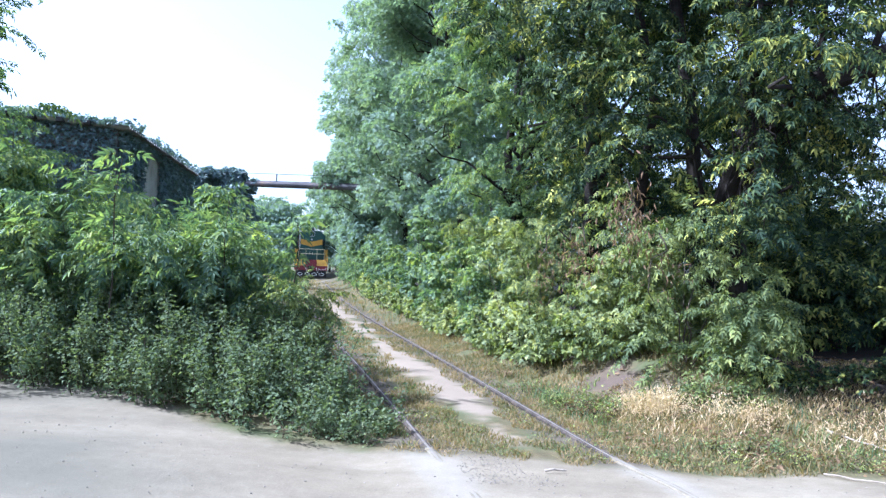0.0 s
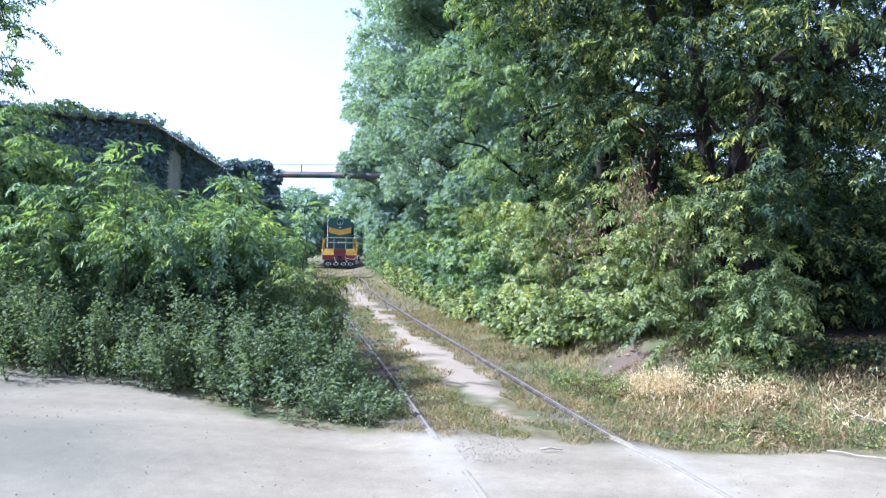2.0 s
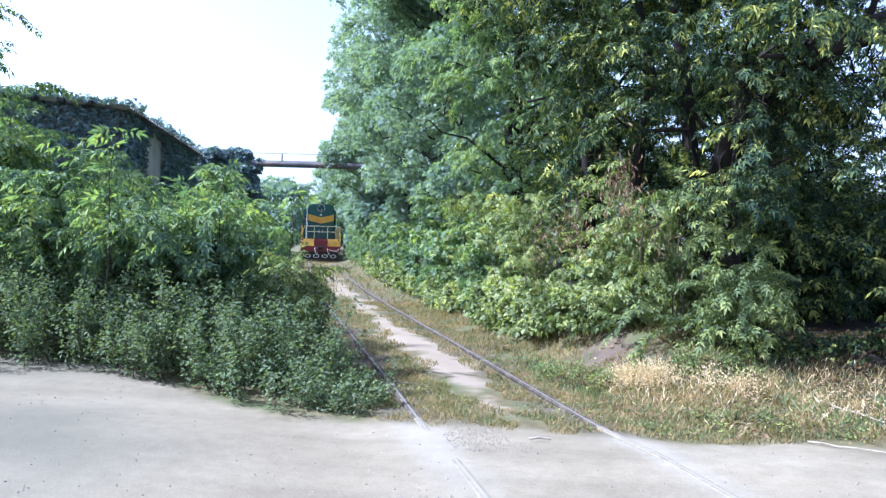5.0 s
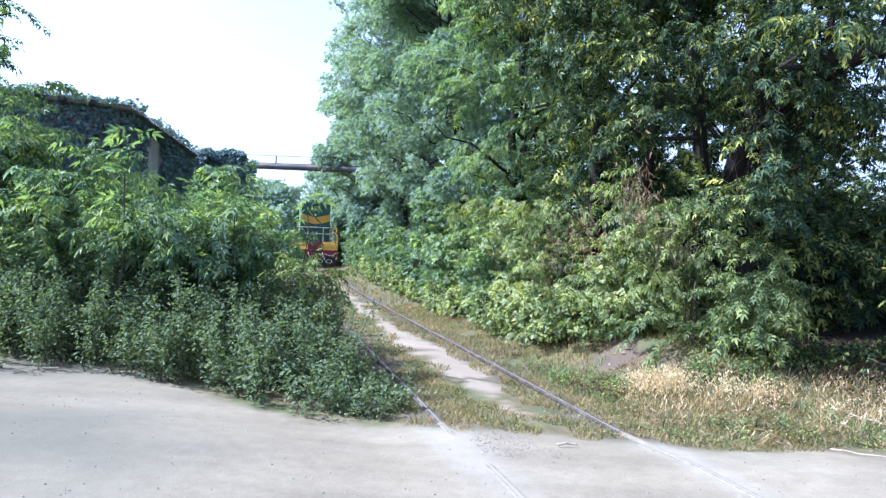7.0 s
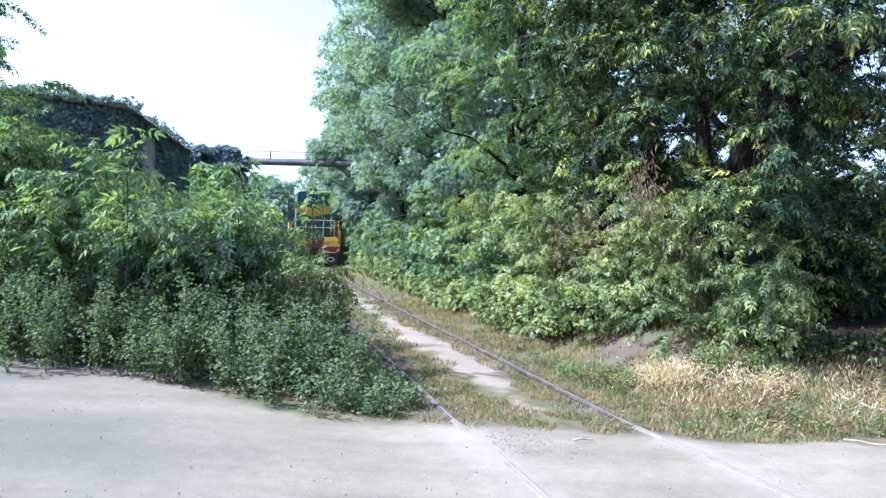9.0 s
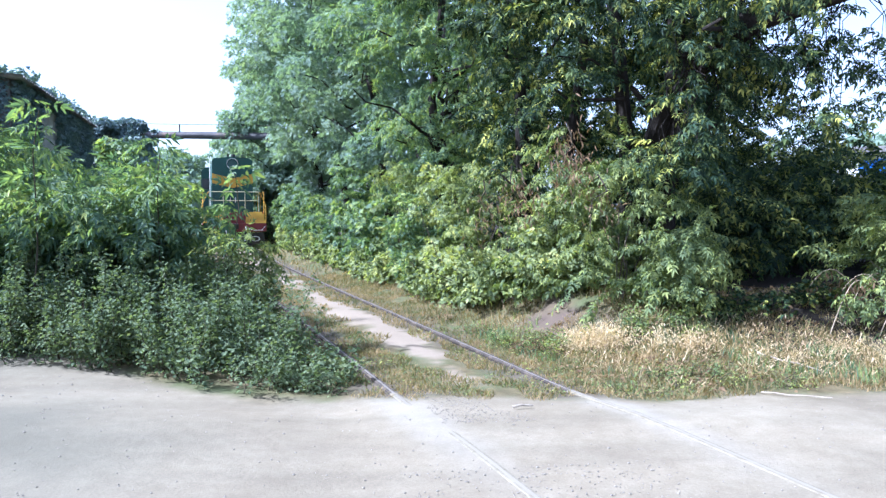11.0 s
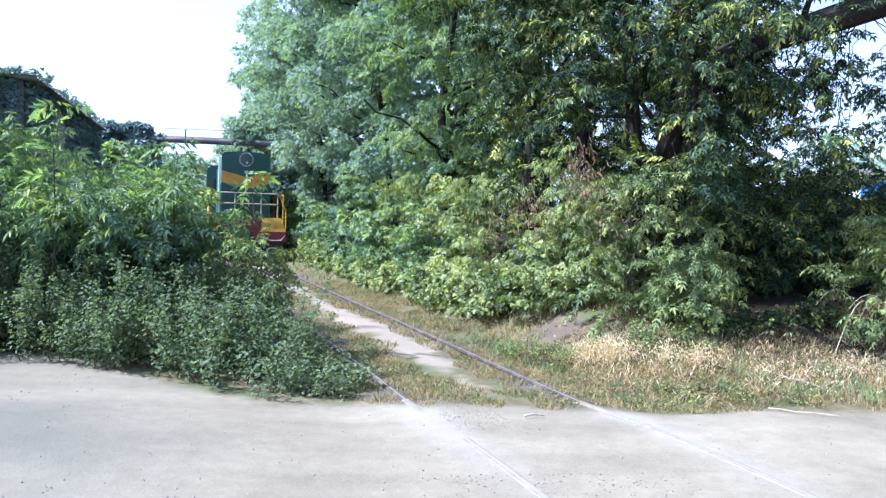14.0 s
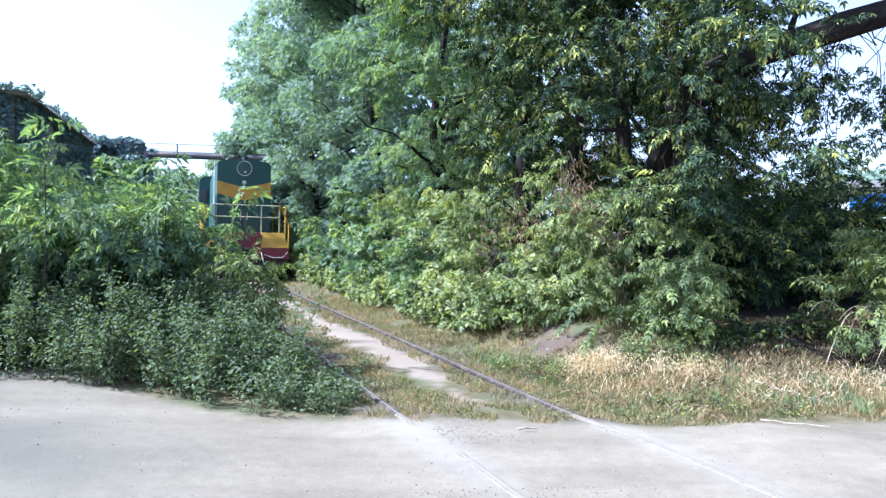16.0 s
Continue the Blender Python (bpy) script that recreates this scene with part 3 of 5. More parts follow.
def weed(x, y, height, radius, n_stems, leaf, mat, seed, label, group):
    """Upright stems from the ground, each with its leaves in pairs up to the tip."""
    rng = np.random.default_rng(seed)
    z0 = float(ground_z(x, y)) - 0.03
    root = empty("weed", x, y, z0)
    pts, ways = [], []
    for _ in range(n_stems):
        a, q = rng.uniform(0, 2 * math.pi), math.sqrt(rng.uniform(0, 1))
        bx, by = math.cos(a) * q * radius, math.sin(a) * q * radius
        h = height * rng.uniform(0.5, 1.12) * (1 - 0.25 * q * q)
        tx, ty = bx + rng.normal(0, 0.13) + 0.1 * math.cos(a), by + rng.normal(0, 0.13) + 0.1 * math.sin(a)
        gz = float(ground_z(x + bx, y + by)) - z0
        bm = bmesh.new()
        limb(bm, (bx, by, gz - 0.03), (tx, ty, gz + h), 0.006, 0.002, rng, 0.06, 4)
        part("stem", bm, TWIG, root)
        n = int(50 + 125 * h)
        t = rng.uniform(0.01, 1.0, n) ** 0.85
        pts.append(np.stack((bx + (tx - bx) * t, by + (ty - by) * t, gz + h * t), 1) + rng.normal(0, 0.05, (n, 3)))
        b = rng.uniform(0, 2 * math.pi, n)
        ways.append(np.stack((np.cos(b), np.sin(b), rng.normal(-0.15, 0.35, n)), 1))
    pts, ways = np.concatenate(pts), np.concatenate(ways)
    v, t = leaves(pts, ways, leaf * rng.uniform(0.6, 1.3, len(pts)), "single", rng, 0.5)
    c = new("foliage", tri_mesh("foliage", v, t, mat))
    c.parent = root
    return tagged(root, label, "weed", group)


ELDER = "leafy box elder tree with drooping green leaves"


def hollow(x, y, z):
    """How bare the canopy is: open and dark below on the road's side, sparse above it."""
    if x > 3.9 and z < 2.6:
        return 0.98
    if x > 2.7 and y < 11.6 and z < 6.2:
        return 0.96 if z > 2.8 else 0.7
    if x > 3.3 and y < 14 and z < 6.5:
        return 0.7
    if y > 10.5 and 2.7 < z < 4.3:
        return 0.1
    if x > 5.0 and z > 3.6:
        return 0.72
    return 0.0


# ---- the thicket along the track ----
for x, y, h, r, low, n, leaf, kind, dens, cl, seed in (
        (4.2, 10.1, 11.0, 2.9, 0.7, 90, 0.18, "elder", 44, 0.55, 11),
        (2.7, 12.6, 11.0, 2.5, 0.5, 82, 0.19, "elder", 38, 0.6, 12),
        (1.7, 17.0, 12.0, 2.6, 0.6, 70, 0.19, "elder", 34, 0.7, 13),
        (0.9, 22.0, 12.5, 2.8, 0.6, 78, 0.19, "elder_far", 55, 0.8, 14),
        (-0.4, 28.0, 13.0, 3.0, 0.6, 72, 0.21, "elder_far", 44, 0.85, 15),
        (-1.7, 35.0, 13.0, 3.1, 0.6, 65, 0.24, "elder_far", 36, 0.9, 16),
        (-4.3, 43.0, 12.0, 3.1, 0.6, 60, 0.31, "elder_far", 28, 1.0, 17),
        (-6.6, 53.0, 11.0, 3.0, 0.6, 55, 0.34, "elder_far", 24, 1.0, 18),
        (-9.6, 66.0, 10.0, 3.0, 0.6, 50, 0.38, "elder_far", 20, 1.0, 19)):
    # leaf colours turn lighter and bluer along the row, painting in the haze
    tree(x, y, h, r, low, n, leaf, kind, dens, LEAF_TREE if y < 15 else LEAF_BUSH if y < 20 else LEAF_HAZE, seed, ELDER if y < 20 else "tall green tree leaning over the track, haze in its leaf colour", clump=cl, lean=(-1.9, 0) if 20 < y < 40 else (0, 0), thin=hollow if y < 19 else None)
for x, y, h, r, low, seed in ((5.4, 12.8, 8.5, 1.7, 2.7, 21), (6.6, 15.6, 4.6, 2.4, 0.3, 22), (5.0, 23.0, 12.0, 3.2, 0.8, 23), (3.2, 31.0, 12.0, 3.4, 1.0, 24), (1.0, 40.0, 12.0, 3.4, 1.0, 25)):
    tree(x, y, h, r, low, 55, 0.2 if y < 20 else 0.55, "elder" if y < 20 else "elder_far", 17 if y < 20 else 6, LEAF_TREE if y < 20 else LEAF_HAZE, seed, "tall green tree behind the thicket", clump=0.8)


def leaning_tree():
    """A thick old trunk that leans out of the thicket, with limbs and hanging sprays of leaves."""
    rng = np.random.default_rng(31)
    root = empty("tree", 4.0, 11.2, float(ground_z(4.0, 11.2)) - 0.05)
    o = np.array(root.location)
    bm = bmesh.new()
    spine = [np.array(p) - o for p in ((4.0, 11.2, 0.4), (3.9, 10.6, 2.0), (3.95, 9.6, 3.4), (4.6, 8.7, 4.12), (5.7, 8.5, 4.52), (7.2, 8.2, 5.0), (9.0, 7.8, 5.4))]
    tube(bm, spine, (0.16, 0.14, 0.15, 0.17, 0.18, 0.15, 0.08), 10)
    clumps = []
    for a, b in (((4.1, 9.3, 3.6), (4.0, 8.4, 7.2)), ((4.5, 9.0, 3.9), (4.9, 8.6, 7.8)), ((5.1, 8.8, 4.2), (5.6, 8.1, 6.6)), ((6.4, 8.4, 4.75), (7.0, 7.6, 6.9)), 
                 ((7.0, 8.3, 4.9), (8.0, 8.3, 4.4)), ((7.8, 8.0, 5.2), (8.6, 7.0, 5.2)), ((4.3, 9.2, 3.7), (3.4, 7.2, 3.7)), ((4.2, 9.9, 3.0), (3.7, 8.5, 4.3)), ((4.3, 9.5, 3.6), (3.9, 8.2, 5.2))):
        a, b = np.array(a) - o, np.array(b) - o
        limb(bm, a, b, 0.05, 0.015, rng, 0.3, 6)
        near = b[1] + o[1] < 7.6
        for t in (0.7, 1.0) if near else (0.55, 0.8, 1.0):
            for _ in range(1 if near or b[0] + o[0] > 7.5 else 2):
                c = a + (b - a) * t + rng.normal(0, 0.28, 3)
                clumps.append((*c, rng.uniform(0.3, 0.55), rng.uniform(0.2, 0.4)))
    # drooping sprays on the shaded side
    for _ in range(60):
        b = np.array((rng.uniform(3.9, 6.3), rng.uniform(7.9, 9.5), rng.uniform(1.9, 3.9)))
        if (b[0] > 4.3 and b[2] < 2.7) or (b[0] > 5.4 and b[2] < 3.8) or (b[0] < 4.7 and rng.uniform() < 0.6):
            continue
        a = np.array((min(b[0] + rng.uniform(-0.5, 0.4), 7.5), 8.8, max(b[2] + 0.4, 4.2 + 0.4 * (b[0] - 5.1))))
        limb(bm, a - o, b - o, 0.012, 0.004, rng, 0.25, 4)
        clumps.append((*(b - o), rng.uniform(0.14, 0.26), rng.uniform(0.2, 0.4)))
        clumps.append((*((a + b) * 0.5 - o), 0.14, 0.25))
    for _ in range(44):
        hang = _ < 26
        b = np.array((rng.uniform(3.3, 4.4), rng.uniform(8.2, 9.1), rng.uniform(2.1, 3.7))) if hang else np.array((rng.uniform(5.1, 6.7), rng.uniform(8.0, 9.0), rng.uniform(2.7, 4.3)))
        a = np.array((b[0] + 0.25, 8.8, max(b[2] + 0.4, 4.1 + 0.4 * (b[0] - 4.6))))
        limb(bm, a - o, b - o, 0.01, 0.004, rng, 0.2, 4)
        clumps.append((*(b - o), rng.uniform(0.12, 0.2), rng.uniform(0.18, 0.32)))
    part("trunk", bm, BARK, root)
    v, t = clump_sprays(clumps, 60, 0.16, rng, -0.05)
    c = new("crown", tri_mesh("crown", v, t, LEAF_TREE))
    c.parent = root
    tagged(root, "old leaning box elder with a thick dark limb", "tree", "trees beside the track")


leaning_tree()
# shrubs at its foot
for i, y in enumerate(np.concatenate((np.arange(8.6, 20, 1.4), np.arange(20, 58, 2.4)))):
    rng = np.random.default_rng(100 + i)
    w = 2.95 + rng.uniform(-0.2, 0.25) - 0.85 * float(smooth(9.5, 12, y)) - 0.1 * float(smooth(16, 30, y))
    x, yy, _ = track_point(y, w, 0)
    near = y < 17
    if y < 9.5:
        continue
    if i % 3 == 2:
        bush(x, yy, rng.uniform(2.3, 3.2), 0.9, 0.13 if near else 0.22, "elder", 50 if near else 26, LEAF_SHRUB if near else LEAF_BUSH, 200 + i, "fresh green young box elder below the thicket", clump=0.28, n_clumps=40 if near else 24, stems=9 if near else 4, droop=0.5)
        continue
    bush(x, yy, rng.uniform(1.3, 2.3) if i % 3 else rng.uniform(2.4, 3.3), 1.0, 0.08 if near else 0.13, "lobed", 130 if near else 70, LEAF_VINE if y < 14 else LEAF_BUSH, 200 + i, "yellow-green shrub tangled with creepers below the thicket", clump=0.23, n_clumps=64 if near else 34, stems=9 if near else 4, droop=0.9)
for i, y in enumerate(np.concatenate((np.arange(10.3, 18, 0.8), np.arange(18, 34, 1.9)))):
    rng = np.random.default_rng(230 + i)
    x, yy, _ = track_point(y, 2.75 - 0.75 * float(smooth(9.5, 12, y)) + rng.uniform(-0.12, 0.15), 0)
    bush(x, yy, rng.uniform(0.7, 1.2), rng.uniform(0.5, 0.7), 0.085 if y < 18 else 0.13, "lobed", 110 if y < 18 else 60, LEAF_VINE if i % 4 else LEAF_SHRUB, 230 + i, "low tangle of creepers spilling onto the verge", clump=0.22, n_clumps=26, stems=4, droop=0.8, low=0.03)
# two crowns added above the visible height, to keep sun off the thicket
tree(3.9, 10.9, 11.5, 2.4, 5.9, 64, 0.25, "elder_far", 30, LEAF_TREE, 27, "unseen box elder crown added to shade the thicket", clump=0.6, lean=(-0.9, -1.1))
tree(3.5, 11.6, 11.5, 2.0, 6.0, 64, 0.25, "elder_far", 34, LEAF_TREE, 28, "unseen box elder crown added to shade the thicket", clump=0.62, trunk=0.11, lean=(-1.2, -1.2))
# dark growth between the straw and the shade
for i, (x, y, h, r) in enumerate(((3.9, 8.7, 0.3, 0.35), (4.5, 8.7, 0.25, 0.4), (5.1, 8.75, 0.22, 0.4), (5.7, 8.9, 0.25, 0.4))):
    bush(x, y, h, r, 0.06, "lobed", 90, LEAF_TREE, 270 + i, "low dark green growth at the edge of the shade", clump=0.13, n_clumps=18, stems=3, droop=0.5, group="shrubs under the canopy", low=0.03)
# low shrubs in the shade of the canopy
for i, (x, y, h, r) in enumerate(((5.1, 10.9, 1.8, 0.8), (6.2, 11.2, 1.9, 0.9), (7.4, 11.3, 1.9, 1.0), (8.7, 11.2, 1.9, 1.0), (5.3, 12.5, 2.3, 1.0), (6.6, 12.9, 2.3, 1.1), (7.9, 12.9, 2.2, 1.1), (9.2, 12.7, 2.2, 1.1), (10.4, 11.4, 2.6, 1.3), (7.6, 13.4, 2.8, 1.4), (5.4, 12.9, 3.0, 1.4), (9.6, 15.5, 3.0, 1.5), (12.5, 13.5, 2.6, 1.5), (12.0, 18.0, 3.0, 1.6), (15.0, 17.0, 2.6, 1.6), (7.4, 15.0, 3.2, 1.5), (8.9, 13.0, 3.0, 1.4), (5.8, 15.2, 3.2, 1.5), (11.6, 12.4, 2.1, 1.3), (13.6, 15.0, 2.2, 1.5), (3.5, 13.8, 3.6, 1.1), (3.1, 16.6, 4.2, 1.3))):
    # these take the thicket's darkened leaf, so their shade is partly colour
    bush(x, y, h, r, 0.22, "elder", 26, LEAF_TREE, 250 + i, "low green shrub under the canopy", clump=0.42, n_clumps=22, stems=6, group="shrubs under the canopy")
for i, (x, y, h, r) in enumerate(((3.25, 9.4, 2.5, 0.75), (3.75, 8.85, 1.6, 0.42), (2.75, 10.5, 2.8, 0.6))):
    bush(x, y, h, r, 0.15, "elder", 30, LEAF_SHRUB, 280 + i, "young box elder with hanging leafy twigs before the thicket", clump=0.26, n_clumps=40, stems=8, group="young trees before the thicket", droop=0.5, low=0.04)
# lighter leaf material here puts sunlight into the colour of a shaded shrub
bush(6.45, 7.9, 1.9, 0.7, 0.18, "elder", 40, LEAF_SHRUB, 290, "green shrub in a sunlit leaf colour at the edge of the canopy", clump=0.38, n_clumps=24, stems=8, group="shrubs under the canopy")
# saplings on the other side
for i, (x, y, h, r) in enumerate(((-6.25, 10.0, 4.1, 0.55), (-4.75, 9.8, 2.55, 0.9), (-3.7, 9.7, 2.2, 0.75), (-2.95, 9.7, 2.1, 0.4), (-8.3, 10.4, 4.6, 1.2), (-6.2, 10.9, 3.6, 0.8), (-4.4, 11.4, 2.4, 0.9), (-4.0, 12.8, 2.35, 0.7), (-5.3, 12.2, 2.8, 1.2),
                                 (-5.0, 15.0, 2.5, 0.9), (-6.0, 18.5, 2.6, 1.0), (-7.0, 22.0, 2.7, 1.1), (-8.1, 26.0, 2.8, 1.2), (-6.9, 13.9, 3.0, 1.4), (-9.5, 11.0, 3.6, 1.4), (-9.4, 33.0, 3.2, 1.4), (-11.5, 42.0, 3.2, 1.5), (-13.9, 52, 3.2, 1.5), (-8.5, 17.5, 3.2, 1.5))):
    near = y < 14
    bush(x, y, h, r, 0.21 if near else 0.3, "elder" if near else "elder_far", 30 if near else 18, LEAF_BUSH, 300 + i, "young box elder sapling in dense green leaf", name="sapling", clump=0.4, n_clumps=30, stems=9 if near else 4, group="saplings by the track", low=0.32)


def shoot(x, y, h, seed, wide=0.2):
    """A thin upright shoot with a few leaf sprays at its top."""
    rng = np.random.default_rng(seed)
    root = empty("sapling_shoot", x, y, float(ground_z(x, y)) - 0.03)
    bm = bmesh.new()
    limb(bm, (0, 0, 0), (0.08, 0.02, h), 0.014, 0.005, rng, 0.12, 5)
    part("stem", bm, TWIG, root)
    clumps = [(0.06 + rng.normal(0, 0.05), rng.normal(0, 0.05), h * t, wide, wide * 0.9) for t in (0.6, 0.72, 0.82, 0.92, 1.0)]
    v, t = clump_leaves(clumps, 40, 0.24, "elder", rng, 0.5)
    c = new("foliage", tri_mesh("foliage", v, t, LEAF_BUSH))
    c.parent = root
    tagged(root, "thin leafy shoot rising above the bushes", "sapling", "saplings by the track")


bush(-1.78, 9.05, 1.6, 0.22, 0.14, "elder", 46, LEAF_SHRUB, 330, "small yellow-green sapling close to the rail", name="sapling", clump=0.22, n_clumps=13, stems=4, group="saplings by the track", low=0.4)
shoot(-3.95, 8.8, 2.75, 41, 0.15)
shoot(-2.75, 9.2, 2.35, 42)
shoot(-1.85, 9.1, 2.15, 43, 0.1)
tree(-7.35, 11.2, 6.7, 0.55, 4.0, 22, 0.17, "elder", 20, LEAF_BUSH, 51, "slender young box elder with sparse foliage", clump=0.3, trunk=0.035, group="trees behind the saplings")
tree(-9.9, 29.5, 4.5, 1.3, 0.8, 26, 0.4, "elder_far", 18, LEAF_BUSH, 52, "small light green tree by the old building", clump=0.6, trunk=0.06, group="trees behind the saplings")
for i, (x, y, h, r) in enumerate(((-17.5, 74, 8.0, 3.0), (-21, 82, 8.5, 3.2), (-13.5, 88, 9.0, 3.4), (-26, 70, 7.0, 3.2), (-32, 76, 7.5, 3.5), (-24, 95, 9.0, 3.6), (24, 50, 8, 3.5), (33, 44, 8, 3.6), (-17.5, 66, 4.5, 2.2), (-15.2, 93, 8.0, 3.4), (-11.5, 79, 9.0, 3.2), (-19, 98, 8.0, 3.4))):
    tree(x, y, h, r, 0.6, 34, 0.75, "elder_far", 3.6, LEAF_HAZE, 60 + i, "distant green tree with haze in its leaf colour", clump=1.3, group="distant trees")

# ---- weeds along the road's edge ----
HERB = "dusty weeds with small dark green leaves beside the road"
for i, (x, y, h, r) in enumerate(((-0.95, 7.5, 0.45, 0.4), (-1.5, 7.55, 0.68, 0.5), (-2.1, 7.8, 0.85, 0.5), (-2.7, 8.2, 0.85, 0.5), (-3.3, 8.4, 0.9, 0.5), (-3.9, 8.55, 0.95, 0.5), (-4.6, 8.6, 1.0, 0.55), (-5.3, 8.7, 1.0, 0.55), (-6.0, 8.8, 1.0, 0.55), (-6.8, 8.9, 1.0, 0.6), (-7.6, 9.0, 1.0, 0.6), (-8.4, 9.2, 1.0, 0.6),
                                 (-1.4, 8.2, 0.95, 0.42), (-1.95, 8.5, 1.15, 0.45), (-2.4, 8.7, 1.25, 0.5), (-3.1, 8.95, 1.3, 0.5), (-3.8, 9.1, 1.3, 0.55), (-4.6, 9.2, 1.35, 0.55), (-1.85, 9.2, 1.1, 0.38), (-2.1, 10.2, 1.0, 0.4), (-2.5, 11.4, 1.0, 0.42), (-2.9, 12.7, 0.9, 0.42), (-3.3, 14.2, 0.9, 0.42), (-5.2, 9.3, 1.4, 0.55), (-6.1, 9.4, 1.4, 0.6), (-7.1, 9.6, 1.4, 0.6))):
    weed(x - 0.08, y + 0.05, h, r * 1.5, 26, 0.046, LEAF_HERB, 400 + i, HERB, "weeds by the road")

for i, (x, y, h) in enumerate(((2.95, 7.0, 0.15), (2.72, 6.95, 0.1), (3.2, 6.9, 0.13), (2.3, 6.62, 0.06), (3.9, 6.75, 0.1))):
    weed(x, y, h, 0.2, 7, 0.024, LEAF_SHRUB, 450 + i, "low green weed among the dry grass", "low weeds on the verge")
for i, (x, y, h) in enumerate(((1.95, 8.7, 0.28), (2.15, 8.95, 0.24), (3.1, 8.4, 0.3), (3.5, 8.2, 0.26), (1.7, 9.3, 0.16))):
    weed(x, y, h, 0.18, 7, 0.035, LEAF_SHRUB, 460 + i, "fresh yellow-green weed at the foot of the bank", "low weeds on the verge")
for i, (x, y, h) in enumerate(((1.8, 8.5, 0.2), (1.95, 8.7, 0.18), (1.4, 10.2, 0.16), (1.1, 11.6, 0.16))):
    weed(x, y, h, 0.24, 4, 0.026, LEAF_DRY, 470 + i, "withered brown weed among the verge grass", "low weeds on the verge")
for i, (x, y, h) in enumerate(((-0.62, 7.15, 0.1), (-0.85, 7.15, 0.16), (-1.15, 7.2, 0.22), (-0.72, 7.4, 0.12), (-0.78, 7.8, 0.14), (-0.95, 8.2, 0.16), (-1.1, 8.7, 0.2), (-1.25, 9.2, 0.2), (-1.45, 9.8, 0.2), (-1.65, 10.5, 0.22))):
    weed(x, y, h, 0.2, 8, 0.032, LEAF_HERB, 480 + i, "low dusty weeds spreading beside the rail", "low weeds on the verge")

# ---- grasses ----


def strands(name, pts, heights, width, mat, rng, label, category, lean=0.35, heads=False):
    """Bent grass blades; with seed heads where asked."""
    n = len(pts)
    a = rng.uniform(0, 2 * math.pi, n)
    side_v = np.stack((np.cos(a), np.sin(a), np.zeros(n)), 1) * width * 0.5
    bend = rng.normal(0, lean, (n, 2)) * heights[:, None]
    mid = pts + np.stack((bend[:, 0] * 0.35, bend[:, 1] * 0.35, heights * 0.55), 1)
    tip = pts + np.stack((bend[:, 0], bend[:, 1], heights), 1)
    V = [pts - side_v, pts + side_v, mid + side_v * 0.8, mid - side_v * 0.8, tip]
    T = [(0, 1, 2), (0, 2, 3), (3, 2, 4)]
    if heads:
        d = (tip - mid) / np.maximum(np.linalg.norm(tip - mid, axis=1, keepdims=True), 1e-6)
        w2 = side_v * 2.2
        V += [tip - d * 0.02, tip + d * 0.02 + w2, tip + d * 0.055, tip + d * 0.02 - w2]
        T += [(5, 6, 7), (5, 7, 8)]
    k = len(V)
    verts = np.stack(V, 1).reshape(-1, 3)
    tris = (np.array(T)[None] + (np.arange(n) * k)[:, None, None]).reshape(-1, 3)
    tagged(new(name, tri_mesh(name, verts, tris, mat)), label, category, kind="stuff")


def scatter(n, x0, x1, y0, y1, rng, keep):
    x, y = rng.uniform(x0, x1, n), rng.uniform(y0, y1, n)
    k = keep(x, y)
    x, y = x[k], y[k]
    return np.stack((x, y, ground_z(x, y) - 0.01), 1)


def tufts(x, y, f, seed, level):
    return wobble(x, y, f, seed) + 0.6 * wobble(x, y, f * 2.7, seed + 1) + 0.4 * wobble(x, y, f * 6.1, seed + 2) > level


rng = np.random.default_rng(500)
edge_noise = lambda x, y: 0.15 * wobble(x, y, 2.3, 0.4) + 0.1 * wobble(x, y, 6.1, 1.4)
bare_bank = lambda x, y: np.hypot((x - 2.5) * 1.1, (y - 9.6) * 0.75) < 0.45 + edge_noise(x, y)
open_ground = lambda x, y: (x < 3.5) | (y < 8.4 + 2 * edge_noise(x, y))
verge = lambda x, y: ~bare_bank(x, y) & open_ground(x, y) & (y > 6.5 + edge_noise(x, y) + 0.35 * smooth(0.6, -0.9, side(x, y))) & (np.abs(np.abs(side(x, y)) - 0.8) > 0.07) & (side(x, y) > -1.2 - 1.1 * smooth(7.4, 8.4, y)) & (side(x, y) < 4.6)
off_path = lambda x, y: np.abs(side(x, y) - 0.14 - 0.1 * wobble(x * 0.3, y, 0.8, 1.2)) > 0.29 - 0.007 * (y - 6) + 1.3 * edge_noise(x, y)
p = scatter(140000, -5, 6.5, 6.3, 20, rng, lambda x, y: verge(x, y) & off_path(x, y) & tufts(x, y, 2.2, 0.3, -0.75))
strands("verge_grass", p, rng.uniform(0.02, 0.085, len(p)) * (1 + 0.5 * smooth(1.0, 2.0, side(p[:, 0], p[:, 1]))), 0.011, GRASS, rng, "short green and yellowed grass along the track", "grass", 0.5)
p = scatter(26000, -13, 3, 20, 60, rng, lambda x, y: verge(x, y) & off_path(x, y))
strands("verge_grass", p, rng.uniform(0.06, 0.2, len(p)), 0.02, GRASS, rng, "short green and yellowed grass along the track", "grass", 0.5)
straw_mid = lambda x: 8.5 - 0.72 * np.clip(x - 2.2, 0, 1.7) + 0.1 * smooth(4.2, 5.6, x)
straw_band = lambda x, y: (np.abs(y - straw_mid(x)) < np.abs(np.random.default_rng(5).normal(0, 0.2, x.shape)) + 1.2 * edge_noise(x, y) + 0.07) & (x > 2.05 + edge_noise(x, y)) & tufts(x, y, 3.1, 2.2, -0.7 + 0.9 * smooth(2.9, 3.7, x))
p = scatter(4200, 1.9, 6.2, 6.4, 9.2, rng, straw_band)
